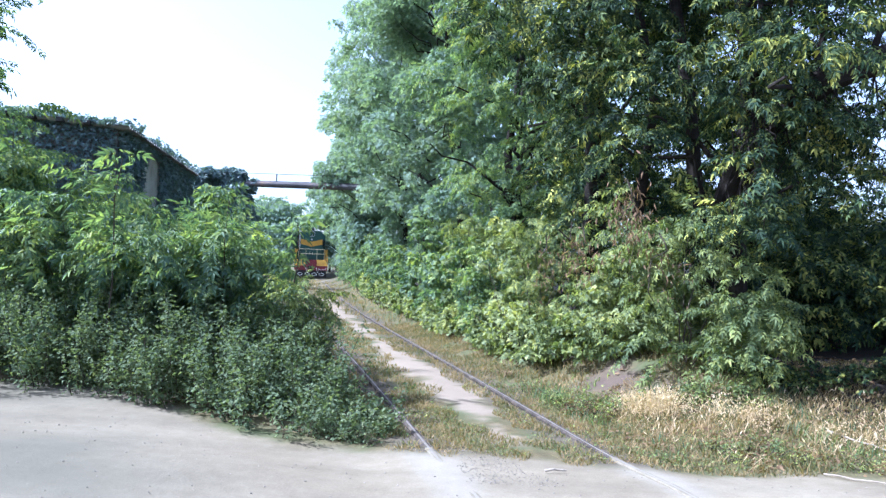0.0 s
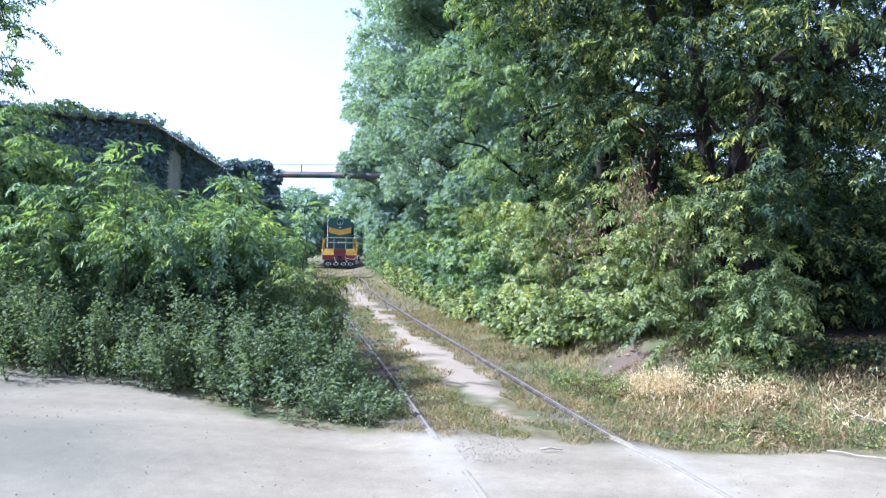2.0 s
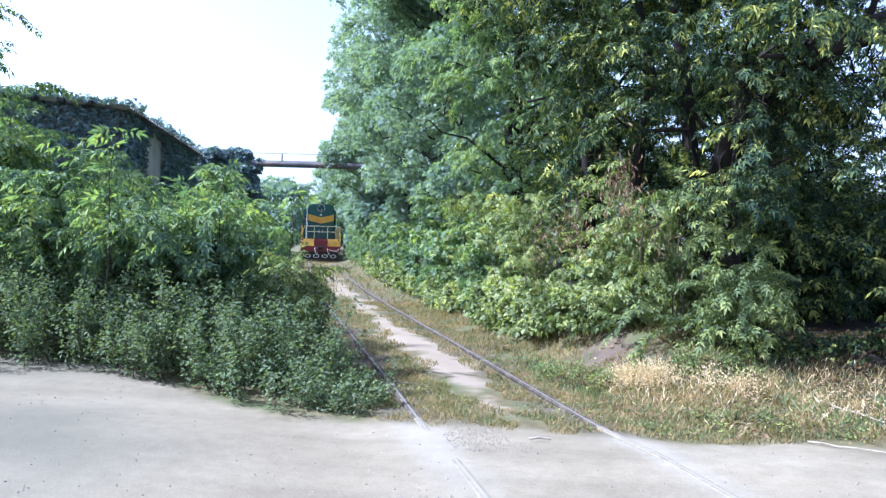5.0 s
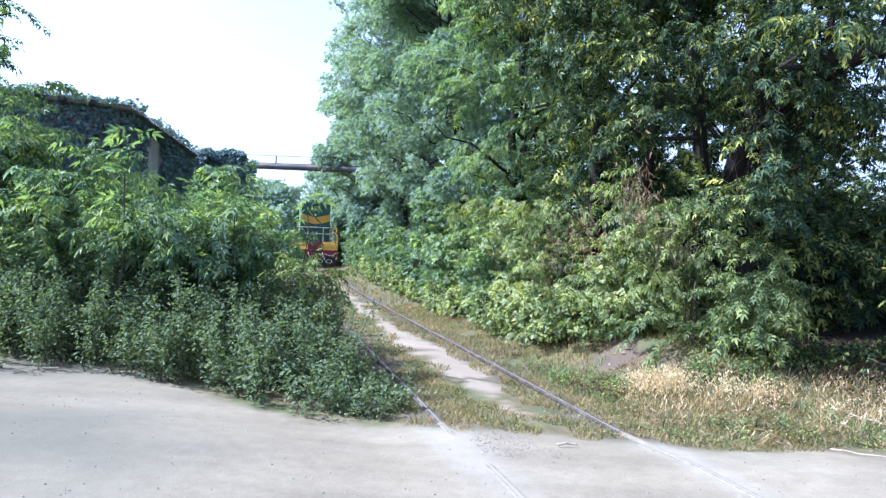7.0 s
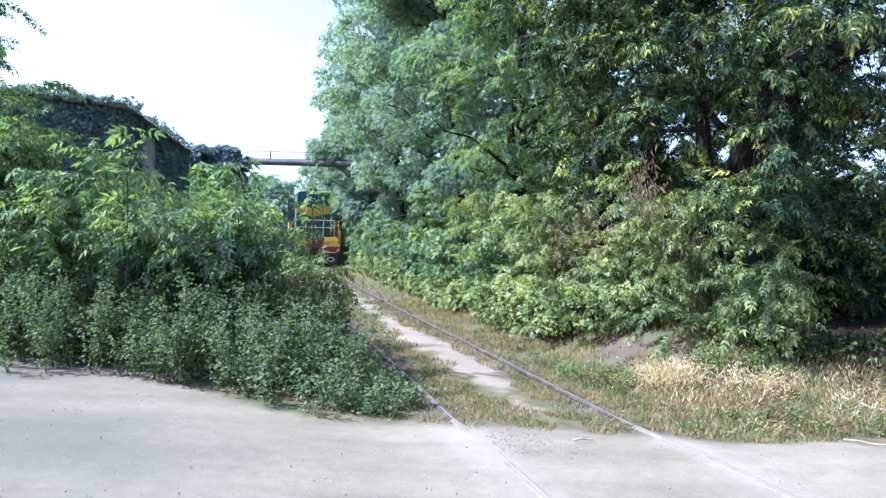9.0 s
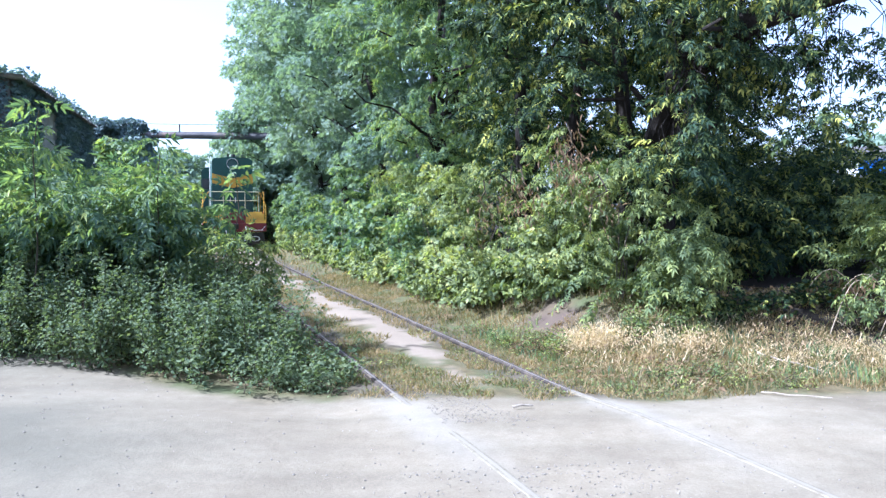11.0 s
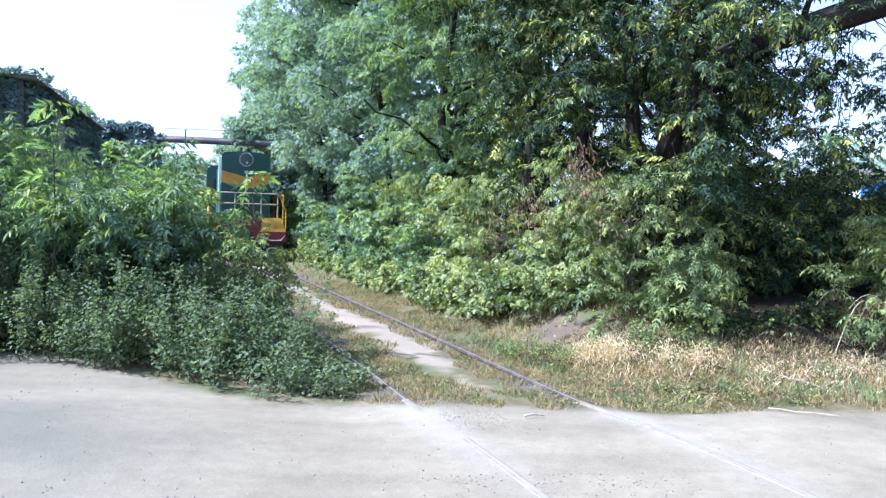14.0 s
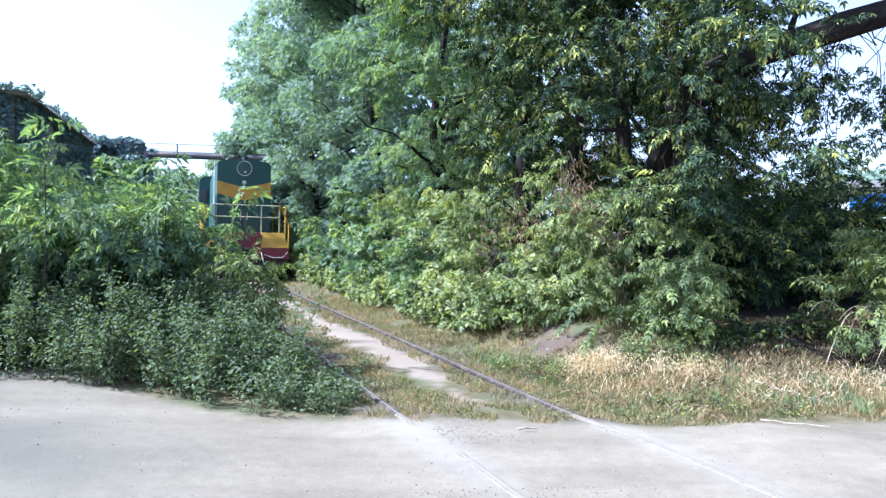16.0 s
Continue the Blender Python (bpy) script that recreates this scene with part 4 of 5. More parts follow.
strands("dry_grass", p, rng.uniform(0.04, 0.15, len(p)), 0.005, STRAW, rng, "pale dry straw grass with seed heads on the bank", "grass", 0.8, True)
p = scatter(24000, 1.9, 6.2, 6.4, 9.2, rng, straw_band)
p[:, 2] += rng.uniform(0.02, 0.22, len(p))
v, t = leaves(p, rng.normal(0, 0.6, (len(p), 3)) + (0, 0, -0.8), rng.uniform(0.01, 0.023, len(p)), "single", rng, 1.0)
tagged(new("seed_heads", tri_mesh("seed_heads", v, t, STRAW)), "pale dry husks and seed heads among the straw", "grass", kind="stuff")
p = scatter(46000, 2.0, 3.6, 7.2, 9.1, rng, lambda x, y: (np.abs(y - straw_mid(x)) < np.abs(np.random.default_rng(6).normal(0, 0.15, x.shape)) + edge_noise(x, y)) & (x > 2.05 + np.abs(np.random.default_rng(7).normal(0, 0.3, x.shape))) & (x < 3.6 - np.abs(np.random.default_rng(8).normal(0, 0.35, x.shape))) & tufts(x, y, 4.3, 1.2, -0.35))
p[:, 2] += rng.uniform(0.04, 0.27, len(p))
v, t = leaves(p, rng.normal(0, 0.5, (len(p), 3)) + (0, 0, -0.8), rng.uniform(0.012, 0.028, len(p)), "single", rng, 1.0)
tagged(new("seed_heads", tri_mesh("seed_heads", v, t, STRAW)), "dense pale seed heads of dry brome grass", "grass", kind="stuff")
p = scatter(4500, 2.05, 3.35, 7.2, 9.0, rng, lambda x, y: (np.abs(y - straw_mid(x)) < 0.16 + edge_noise(x, y)) & (x > 2.05 + np.abs(np.random.default_rng(9).normal(0, 0.3, x.shape))) & tufts(x, y, 4.3, 1.2, -0.35))
strands("dry_grass", p, rng.uniform(0.12, 0.27, len(p)), 0.004, STRAW, rng, "pale dry straw grass with seed heads on the bank", "grass", 0.35, True)
p = scatter(900, 1.2, 6.8, 6.6, 8.6, rng, lambda x, y: (side(x, y) > 1.5) & (y > 6.75 + edge_noise(x, y)) & tufts(x, y, 2.9, 6.2, -0.3))
strands("dry_grass", p, rng.uniform(0.05, 0.17, len(p)), 0.006, STRAW, rng, "thin pale straws scattered over the verge", "grass", 0.6, True)
p = scatter(52000, -1.6, 6.6, 6.3, 9.6, rng, lambda x, y: (y > 6.4 + 1.3 * edge_noise(x, y) + 0.35 * smooth(0.6, -0.9, side(x, y))) & (np.abs(np.abs(side(x, y)) - 0.8) > 0.06) & off_path(x, y) & (side(x, y) > -1.15 - 0.6 * smooth(7.4, 8.2, y)) & tufts(x, y, 2.7, 1.7, -0.7))
strands("turf", p, rng.uniform(0.015, 0.06, len(p)), 0.008, GRASS, rng, "very short trampled turf beside the road", "grass", 0.8)
p = scatter(15000, 1.0, 7.5, 6.4, 10.5, rng, lambda x, y: (side(x, y) > 1.2) & open_ground(x, y) & (y > 6.6 + edge_noise(x, y)) & tufts(x, y, 1.9, 4.0, 0.4))
strands("green_grass", p, rng.uniform(0.05, 0.18, len(p)), 0.01, LEAF_BUSH, rng, "fresh green grass tufts on the verge", "grass", 0.4)


def litter(name, n, x0, x1, y0, y1, size, kind, mat, label, seed, keep):
    rng = np.random.default_rng(seed)
    p = scatter(n, x0, x1, y0, y1, rng, keep)
    p[:, 2] += 0.03
    v, t = leaves(p, rng.normal(0, 1, (len(p), 3)) * (1, 1, 0.25), size * rng.uniform(0.5, 1.3, len(p)), kind, rng, 0.3)
    tagged(new(name, tri_mesh(name, v, t, mat)), label, "leaf litter", kind="stuff")


litter("ground_leaves", 6000, 0.8, 6.5, 6.5, 10, 0.06, "single", LEAF_DRY, "small withered leaves and weeds on the bank", 510, lambda x, y: (side(x, y) > 1.3) & tufts(x, y, 2.6, 1.0, 0.2))
litter("clover", 11000, -1.8, 6.5, 6.5, 11, 0.032, "single", LEAF_SHRUB, "low green clover and weeds on the verge", 511, lambda x, y: verge(x, y) & off_path(x, y) & tufts(x, y, 2.0, 5.0, -0.2))


def dead_spray(x, y, z, n, spread, seed, label, size=0.1):
    """Withered creeper that hangs in the thicket."""
    rng = np.random.default_rng(seed)
    root = empty("withered_branch", x, y, z)
    bm = bmesh.new()
    for k in range(1):
        limb(bm, (0, 0.3, spread), (rng.normal(0, 0.1), 0, -spread * 0.9), 0.012, 0.004, rng, 0.25, 5)
    part("stem", bm, TWIG, root)
    pts = rng.normal(0, 1, (n, 3)) * (spread * 0.28, 0.12, spread * 0.5)
    ways = rng.normal(0, 0.5, (n, 3)) + (0, -0.2, -0.9)
    v, t = leaves(pts, ways, size * rng.uniform(0.5, 1.2, n), "narrow", rng)
    c = new("foliage", tri_mesh("foliage", v, t, LEAF_DRY))
    c.parent = root
    tagged(root, label, "branch", "withered branches")


dead_spray(2.3, 8.65, 2.35, 260, 0.5, 71, "withered brown branch hanging in the thicket")
dead_spray(1.75, 9.3, 1.95, 60, 0.4, 72, "withered brown creeper among green leaves")
dead_spray(1.55, 10.3, 1.7, 90, 0.5, 74, "withered brown creeper among green leaves")
dead_spray(1.95, 9.6, 1.9, 90, 0.45, 75, "withered brown creeper among green leaves")
dead_spray(2.7, 8.6, 1.75, 50, 0.45, 73, "dry greyish creeper stems in the thicket")


def dock(x, y, seed):
    """An arching dry stalk hung with brown seed."""
    rng = np.random.default_rng(seed)
    root = empty("dry_stalk", x, y, float(ground_z(x, y)))
    a = rng.uniform(-0.5, 0.5) + (math.pi if seed % 2 else 0)
    pts = [(math.cos(a) * 0.75 * t, math.sin(a) * 0.4 * t, 0.62 * math.sin(t * 2.4) + 0.02) for t in (i / 9 for i in range(10))]
    bm = bmesh.new()
    tube(bm, pts, [0.007 - 0.0005 * i for i in range(10)], 6)
    part("stem", bm, DRY_STEM, root)
    q = np.array([pts[i] for i in rng.integers(3, 10, 26)]) + rng.normal(0, 0.03, (26, 3)) - (0, 0, 0.05)
    v, t = leaves(q, rng.normal(0, 0.3, (26, 3)) + (0, 0, -1), rng.uniform(0.06, 0.12, 26), "narrow", rng)
    c = new("seed_spray", tri_mesh("seed_spray", v, t, LEAF_DRY))
    c.parent = root
    tagged(c, kind="stuff")
    tagged(root, "arching dry stalk hung with brown seeds", "stalk", "dry stalks under the canopy")


for i, (x, y) in enumerate(((5.5, 8.1), (5.9, 8.2), (5.2, 7.9), (6.2, 8.0), (5.75, 7.8))):
    dock(x, y, 80 + i)

# pebbles and a stick on the road
rng = np.random.default_rng(520)
ico = bmesh.new()
bmesh.ops.create_icosphere(ico, subdivisions=1, radius=1)
iv, it = np.array([v.co[:] for v in ico.verts]), np.array([[v.index for v in f.verts] for f in ico.faces])
ico.free()
PEBBLE = surface("pebble", (0.11, 0.096, 0.078), (0.27, 0.242, 0.2), 30, 0.9)


def pebbles(n, x0, x1, y0, y1, lo, hi, keep, label):
    p = scatter(n, x0, x1, y0, y1, rng, keep)
    p[:, 2] += 0.012
    s = rng.uniform(lo, hi, (len(p), 1)) * rng.uniform(0.6, 1.4, (len(p), 3)) * (1, 1, 0.6)
    v = p[:, None, :] + iv[None] * s[:, None, :] * rng.uniform(0.8, 1.2, (len(p), len(iv), 1))
    t = it[None] + (np.arange(len(p)) * len(iv))[:, None, None]
    tagged(new("pebbles", tri_mesh("pebbles", v.reshape(-1, 3), t.reshape(-1, 3), PEBBLE)), label, "pebbles", kind="stuff")


on_road = lambda x, y: (y < 6.3) | ((x < -2) & (y < 7.6))
pebbles(1700, -7, 6, 2.2, 7.6, 0.002, 0.0095, on_road, "scattered small dark stones on the sandy road")
pebbles(3400, -2.2, 1.6, 2.2, 4.6, 0.002, 0.008, lambda x, y: tufts(x, y, 1.6, 1.0, 0.0), "patch of loose gravel on the sandy road")
pebbles(3600, -0.6, 1.4, 5.6, 7.1, 0.002, 0.007, lambda x, y: np.abs(side(x, y) + 0.45) < 0.28 + edge_noise(x, y), "grey gravel beside the sunken rail")


def stick(a, b, r, label, mat):
    rng2 = np.random.default_rng(int(a[0] * 100))
    bm = bmesh.new()
    a, b = [np.array((*q, float(ground_z(*q)) + r * 1.2 + 0.01)) for q in (a, b)]
    limb(bm, a, b, r, r * 0.6, rng2, 0.015, 7)
    tagged(obj("stick", bm, mat), label, "stick")


BARE = surface("bare_wood", (0.24, 0.2, 0.15), (0.36, 0.31, 0.24), 10, 0.8)
stick((3.45, 6.42), (3.95, 6.1), 0.009, "pale peeled stick lying on the road", BARE)
stick((0.98, 6.02), (1.16, 6.05), 0.012, "short pale twig on the sand", BARE)
stick((4.05, 7.5), (4.5, 6.95), 0.01, "thin dry stick leaning in the grass", BARE)

# ---- old building with ivy ----


def ivy(points, normal, rng, size=0.2):
    n = len(points)
    ways = np.array(normal) * 0.6 + rng.normal(0, 0.5, (n, 3)) + (0, 0, -0.6)
    return leaves(points + np.array(normal) * rng.uniform(0.02, 0.35, (n, 1)) ** 1.5, ways, size * rng.uniform(0.6, 1.3, n), "lobed", rng)


def old_building():
    """Local x runs to the far side, y along the track; the near corner is the origin."""
    root = empty("old_building", -8.14, 17.7, 0, 10.1)
    wide, long, eave, ridge = 12.0, 9.3, 4.75, 5.1
    bm = bmesh.new()
    box(bm, -0.3, 0, 0.3, long - 0.3, -0.2, eave)
    part("long_wall", bm, CONCRETE, root, "bare pale concrete wall")
    for y0 in (0.0, long - 0.3):
        bm = bmesh.new()
        prism(bm, ((0, -0.2), (0, eave), (-wide / 2, ridge), (-wide, eave), (-wide, -0.2)), y0, y0 + 0.3)
        part("gable_wall", bm, BRICKWORK, root)
    bm = bmesh.new()
    box(bm, -wide, -wide + 0.3, 0.3, long - 0.3, -0.2, eave)
    part("long_wall", bm, BRICKWORK, root)
    slope = (ridge - eave) / (wide / 2)
    for s in (0, 1):
        bm = bmesh.new()
        ys = np.arange(-0.35, long + 0.36, 0.05)
        for lower in (0, 1):
            rows = []
            for u in (0.35, -wide / 2):
                rows.append([bm.verts.new(((u if s == 0 else -wide - u), y, eave - slope * u + 0.05 - 0.02 * lower + 0.03 * math.sin(y * 2 * math.pi / 0.2))) for y in ys])
            for i in range(len(ys) - 1):
                bm.faces.new((rows[0][i], rows[0][i + 1], rows[1][i + 1], rows[1][i]))
        part("roof", bm, SLATE, root, "corrugated grey slate roof")
    bm = bmesh.new()
    for y in np.arange(0.1, long, 0.9):
        box(bm, -wide / 2 - 0.16, -wide / 2 + 0.16, y, y + 0.84, ridge + 0.04, ridge + 0.14, 0.03)
    part("ridge_cap", bm, SLATE, root)
    for u in np.arange(0.6, 5.6, 0.62):
        bm = bmesh.new()
        box(bm, -u - 0.09, -u + 0.09, -0.4, -0.22, eave + slope * u - 0.02, eave + slope * u + 0.1, 0.03)
        part("roof_tile", bm, BLACK, root)
    rng = np.random.default_rng(601)
    # creeper over the gable, the far stretch of the long wall and its top
    n = 42000
    u, z = rng.uniform(0, wide, n), rng.uniform(0, ridge, n)
    ok = z < eave + slope * np.minimum(u, wide - u) + 0.15
    g = np.stack((-u, np.full(n, -0.02), z), 1)[ok]
    v1, t1 = ivy(g, (0, -1, 0), rng, 0.085)
    n = 26000
    y, z = rng.uniform(0, long + 0.3, n), rng.uniform(0, eave + 0.2, n)
    bare = (y > 2.25 + 0.25 * np.sin(z * 3)) & (y < 4.46) & (z < 4.62 - 0.1 * np.sin(y * 5))
    w = np.stack((np.full(n, 0.02), y, z), 1)[~bare]
    v2, t2 = ivy(w, (1, 0, 0), rng, 0.095)
    n = 1500
    y = rng.uniform(0, long, n)
    q = np.stack((rng.uniform(-0.9, 0.4, n), y, np.full(n, eave + 0.1)), 1)[(y > 2.5) | (y < 1.3)]
    v3, t3 = ivy(q, (0.2, 0, 1), rng, 0.11)
    u = rng.uniform(0, 7, 2600)
    e = np.stack((-u, rng.uniform(-0.45, 0.5, 2600), eave + slope * np.minimum(u, 12 - u) + 0.06), 1)
    v4, t4 = ivy(e, (0, -0.3, 0.8), rng, 0.095)
    V = np.concatenate((v1, v2, v3, v4))
    T = np.concatenate((t1, t2 + len(v1), t3 + len(v1) + len(v2), t4 + len(v1) + len(v2) + len(v3)))
    c = new("ivy", tri_mesh("ivy", V, T, LEAF_IVY))
    c.parent = root
    c["label"] = "dark green creeper over the walls"
    tagged(root, "old concrete shed overgrown with dark creeper", "building")


old_building()

# ---- pipe bridge over the track ----


def pipe_bridge():
    root = empty("pipe_bridge", -10.0, 42.0, 0)
    bm = bmesh.new()
    tube(bm, [(-14, 0.6, 5.95), (-8, 0.35, 6.0), (-1, 0.02, 6.03), (6, -0.3, 5.99), (16, -0.7, 5.97)], 0.175, 14)
    part("pipe", bm, PIPE, root, "lagged grey heating pipe")
    bm = bmesh.new()
    tube(bm, [(-14, 0.95, 6.2), (-1, 0.4, 6.22), (16, -0.3, 6.2)], 0.07, 10)
    part("pipe", bm, PIPE, root)
    for x in (-5.0, -2.6, -0.1, 2.6, 5.2, 8.0):
        bm = bmesh.new()
        box(bm, x - 0.035, x + 0.035, -0.03, 0.03, 6.1, 6.68, 0.006)
        part("post", bm, PIPE, root)
    bm = bmesh.new()
    tube(bm, [(-6, 0, 6.66), (9, 0, 6.66)], 0.018, 6)
    part("handrail", bm, PIPE, root)
    for x in (-4.6, -2.6, 10.5, 12.5):
        bm = bmesh.new()
        box(bm, x - 0.12, x + 0.12, 0.05, 0.29, -0.1, 5.8, 0.02)
        part("support_post", bm, CONCRETE, root)
    for x in (-3.6, 11.5):
        bm = bmesh.new()
        box(bm, x - 1.35, x + 1.35, 0.02, 0.32, 5.62, 5.82, 0.02)
        part("cross_beam", bm, CONCRETE, root)
    rng = np.random.default_rng(611)
    clumps = []
    for z in np.arange(0.5, 6.6, 0.5):
        for _ in range(5):
            clumps.append((-3.7 + rng.uniform(-1.35, 1.35), rng.normal(0.1, 0.3), z + rng.uniform(-0.2, 0.2), rng.uniform(0.4, 0.65), rng.uniform(0.35, 0.5)))
    for _ in range(70):
        x = rng.uniform(-5.5, -1.7)
        clumps.append((x, rng.normal(0.1, 0.35), rng.uniform(2.5, 6.65 - 0.13 * (x + 3.5) ** 2), rng.uniform(0.35, 0.6), rng.uniform(0.3, 0.45)))
    for _ in range(18):
        clumps.append((rng.uniform(-9.5, -4.5), rng.normal(0.3, 0.2), rng.uniform(5.4, 6.4), rng.uniform(0.4, 0.7), rng.uniform(0.35, 0.55)))
    for _ in range(4):
        clumps.append((rng.uniform(-2.4, -1.2), 0.1, rng.uniform(5.6, 6.2), 0.22, 0.2))
    v, t = clump_leaves(clumps, 75, 0.19, "lobed", rng, 0.6)
    c = new("ivy", tri_mesh("ivy", v, t, LEAF_IVY))
    c.parent = root
    c["label"] = "dense dark creeper over the supports"
    tagged(root, "lagged pipe bridge with handrail crossing above the track", "pipe bridge")


pipe_bridge()

# ---- blue and white building beyond the thicket ----


def far_building():
    root = empty("warehouse", 20.4, 27.6, 0, -30)
    bm = bmesh.new()
    box(bm, 0, 30, 0.06, 12, -0.2, 4.2)
    part("wall", bm, CLAD_WHITE, root, "white cladding")
    for i in range(15):
        bm = bmesh.new()
        box(bm, i * 2.0 + 0.01, i * 2.0 + 1.99, 0.0, 0.06, 3.3, 3.95, 0.008)
        part("blue_panel", bm, CLAD_BLUE, root)
    for i in range(7):
        bm = bmesh.new()
        box(bm, 1.2 + i * 4, 3.0 + i * 4, 0.02, 0.055, 1.2, 2.4, 0.01)
        part("window", bm, glass, root)
    bm = bmesh.new()
    box(bm, -0.3, 30.3, -0.3, 12.3, 4.2, 4.45, 0.02)
    part("roof", bm, SLATE, root)
    tagged(root, "low white warehouse with a blue band below its roof", "building")


far_building()

# ---- the locomotive ----


def ring(bm, x, y, z, r, thick, depth, n=28):
    """A ring that faces -y."""
    prev = None
    first = None
    for k in range(n):
        a = 2 * math.pi * k / n
        c, s = math.cos(a), math.sin(a)
        quad = [bm.verts.new((x + c * q, yy, z + s * q)) for q, yy in ((r, y), (r + thick, y), (r + thick, y + depth), (r, y + depth))]
        if prev:
            for i in range(4):
                bm.faces.new((prev[i], prev[(i + 1) % 4], quad[(i + 1) % 4], quad[i]))
        else:
            first = quad
        prev = quad
    for i in range(4):
        bm.faces.new((prev[i], prev[(i + 1) % 4], first[(i + 1) % 4], first[i]))
    bmesh.ops.recalc_face_normals(bm, faces=bm.faces)


def disc(bm, x, y, z, r, depth, n=24):
    prism(bm, [(x + r * math.cos(2 * math.pi * k / n), z + r * math.sin(2 * math.pi * k / n)) for k in range(n)], y, y + depth)


def hood_outline(half, z0, z1, rad=0.2, arch=0.07):
    pts = [(-half, z0)]
    for k in range(6):
        a = math.pi - k * math.pi / 2 / 5
        pts.append((-half + rad + rad * math.cos(a), z1 - arch - rad + rad * math.sin(a)))
    pts.append((0, z1))
    for k in range(6):
        a = math.pi / 2 - k * math.pi / 2 / 5
        pts.append((half - rad + rad * math.cos(a), z1 - arch - rad + rad * math.sin(a)))
    pts.append((half, z0))
    return pts


def wheelset(parent, y):
    w = empty("wheelset", 0, y, 0.525)
    w.parent = parent
    bm = bmesh.new()
    tube(bm, [(-0.95, 0, 0), (0.95, 0, 0)], 0.09, 12)
    part("axle", bm, BLACK, w)
    for s in (-1, 1):
        bm = bmesh.new()
        tube(bm, [(s * 0.73, 0, 0), (s * 0.75, 0, 0), (s * 0.755, 0, 0), (s * 0.87, 0, 0)], [0.555, 0.555, 0.53, 0.52], 28)
        for k in range(6):
            a = k * math.pi / 3
            tube(bm, [(s * 0.885, 0.1 * math.cos(a), 0.1 * math.sin(a)), (s * 0.885, 0.44 * math.cos(a), 0.44 * math.sin(a))], 0.035, 5)
        part("wheel", bm, BLACK, w)
    return w


def locomotive():
    root = empty("locomotive")
    wheels = []
    bm = bmesh.new()
    box(bm, -1.4, 1.4, 0.3, 16.4, 1.15, 1.4, 0.02)
    part("underframe", bm, BLACK, root)
    bm = bmesh.new()
    box(bm, -1.48, 1.48, 1.0, 16.2, 1.62, 1.74, 0.015)
    part("walkway", bm, PAINT_RED, root, "dark red walkway edge")
    for y0 in (0.0, 16.3):
        bm = bmesh.new()
        box(bm, -1.48, 1.48, y0, y0 + 0.28, 0.78, 1.2, 0.02)
        part("buffer_beam", bm, PAINT_RED, root)
        bm = bmesh.new()
        box(bm, -0.52, 0.52, y0 + 0.04, y0 + 0.34, 1.2, 1.66, 0.02)
        part("sand_box", bm, PAINT_RED, root)
    # stepped corner panels
    for s in (-1, 1):
        bm = bmesh.new()
        a = [(s * 0.5, -0.01, 1.2), (s * 1.46, -0.01, 1.2), (s * 1.28, 0.16, 1.74), (s * 0.5, 0.16, 1.74)]
        b = [(x, y + 0.1, z) for x, y, z in a]
        va, vb = [bm.verts.new(p) for p in a], [bm.verts.new(p) for p in b]
        bm.faces.new(va), bm.faces.new(vb[::-1])
        for i in range(4):
            bm.faces.new((va[i], vb[i], vb[(i + 1) % 4], va[(i + 1) % 4]))
        bmesh.ops.recalc_face_normals(bm, faces=bm.faces)
        part("corner_panel", bm, PAINT_YELLOW, root, "yellow corner panel")
        for z in (0.42, 0.78):
            bm = bmesh.new()
            box(bm, s * 1.36 - 0.14, s * 1.36 + 0.14, 0.32, 0.62, z, z + 0.04, 0.005)
            part("step", bm, BLACK, root)
    # hood
    bm = bmesh.new()
    prism(bm, hood_outline(0.98, 1.74, 4.5), 1.9, 12.2)
    hood = part("hood", bm, PAINT_GREEN, root, "dark green engine hood")
    bm = bmesh.new()
    top = lambda x: 3.42 + 0.24 * abs(x) / 0.98
    bot = lambda x: 2.94 + 0.24 * abs(x) / 0.98
    xs = [-0.985, -0.5, 0, 0.5, 0.985]
    prism(bm, [(x, top(x)) for x in xs] + [(x, bot(x)) for x in xs[::-1]], 1.885, 1.91)
    part("chevron", bm, PAINT_YELLOW, hood, "yellow painted chevron")
    for s in (-1, 1):
        for i in range(9):
            bm = bmesh.new()
            box(bm, s * 0.995 - 0.02, s * 0.995 + 0.02, 2.4 + i * 1.06, 3.36 + i * 1.06, 1.85, 3.12, 0.008)
            part("hood_door", bm, PAINT_GREEN, hood)
    for s in (-1, 1):
        bm = bmesh.new()
        box(bm, s * 0.44 - 0.4, s * 0.44 + 0.4, 1.88, 1.91, 1.8, 2.88, 0.008)
        door = part("end_door", bm, PAINT_GREEN, hood)
        bm = bmesh.new()
        tube(bm, [(s * 0.12, 1.86, 2.2), (s * 0.12, 1.84, 2.25), (s * 0.12, 1.84, 2.42), (s * 0.12, 1.86, 2.47)], 0.012, 6)
        part("handle", bm, PAINT_WHITE, door)
    bm = bmesh.new()
    ring(bm, 0, 1.84, 4.15, 0.26, 0.022, 0.08)
    lamp = part("headlight", bm, PAINT_WHITE, hood, "white headlight ring")
    bm = bmesh.new()
    disc(bm, 0, 1.87, 4.15, 0.25, 0.03)
    part("lens", bm, lens_glass, lamp, "dark green headlight glass")
    bm = bmesh.new()
    disc(bm, 0.03, 1.845, 4.02, 0.04, 0.03, 14)
    part("bulb", bm, PAINT_WHITE, lamp)
    bm = bmesh.new()
    disc(bm, 0, 1.84, 3.62, 0.075, 0.06, 16)
    part("marker_lamp", bm, PAINT_WHITE, hood)
    bm = bmesh.new()
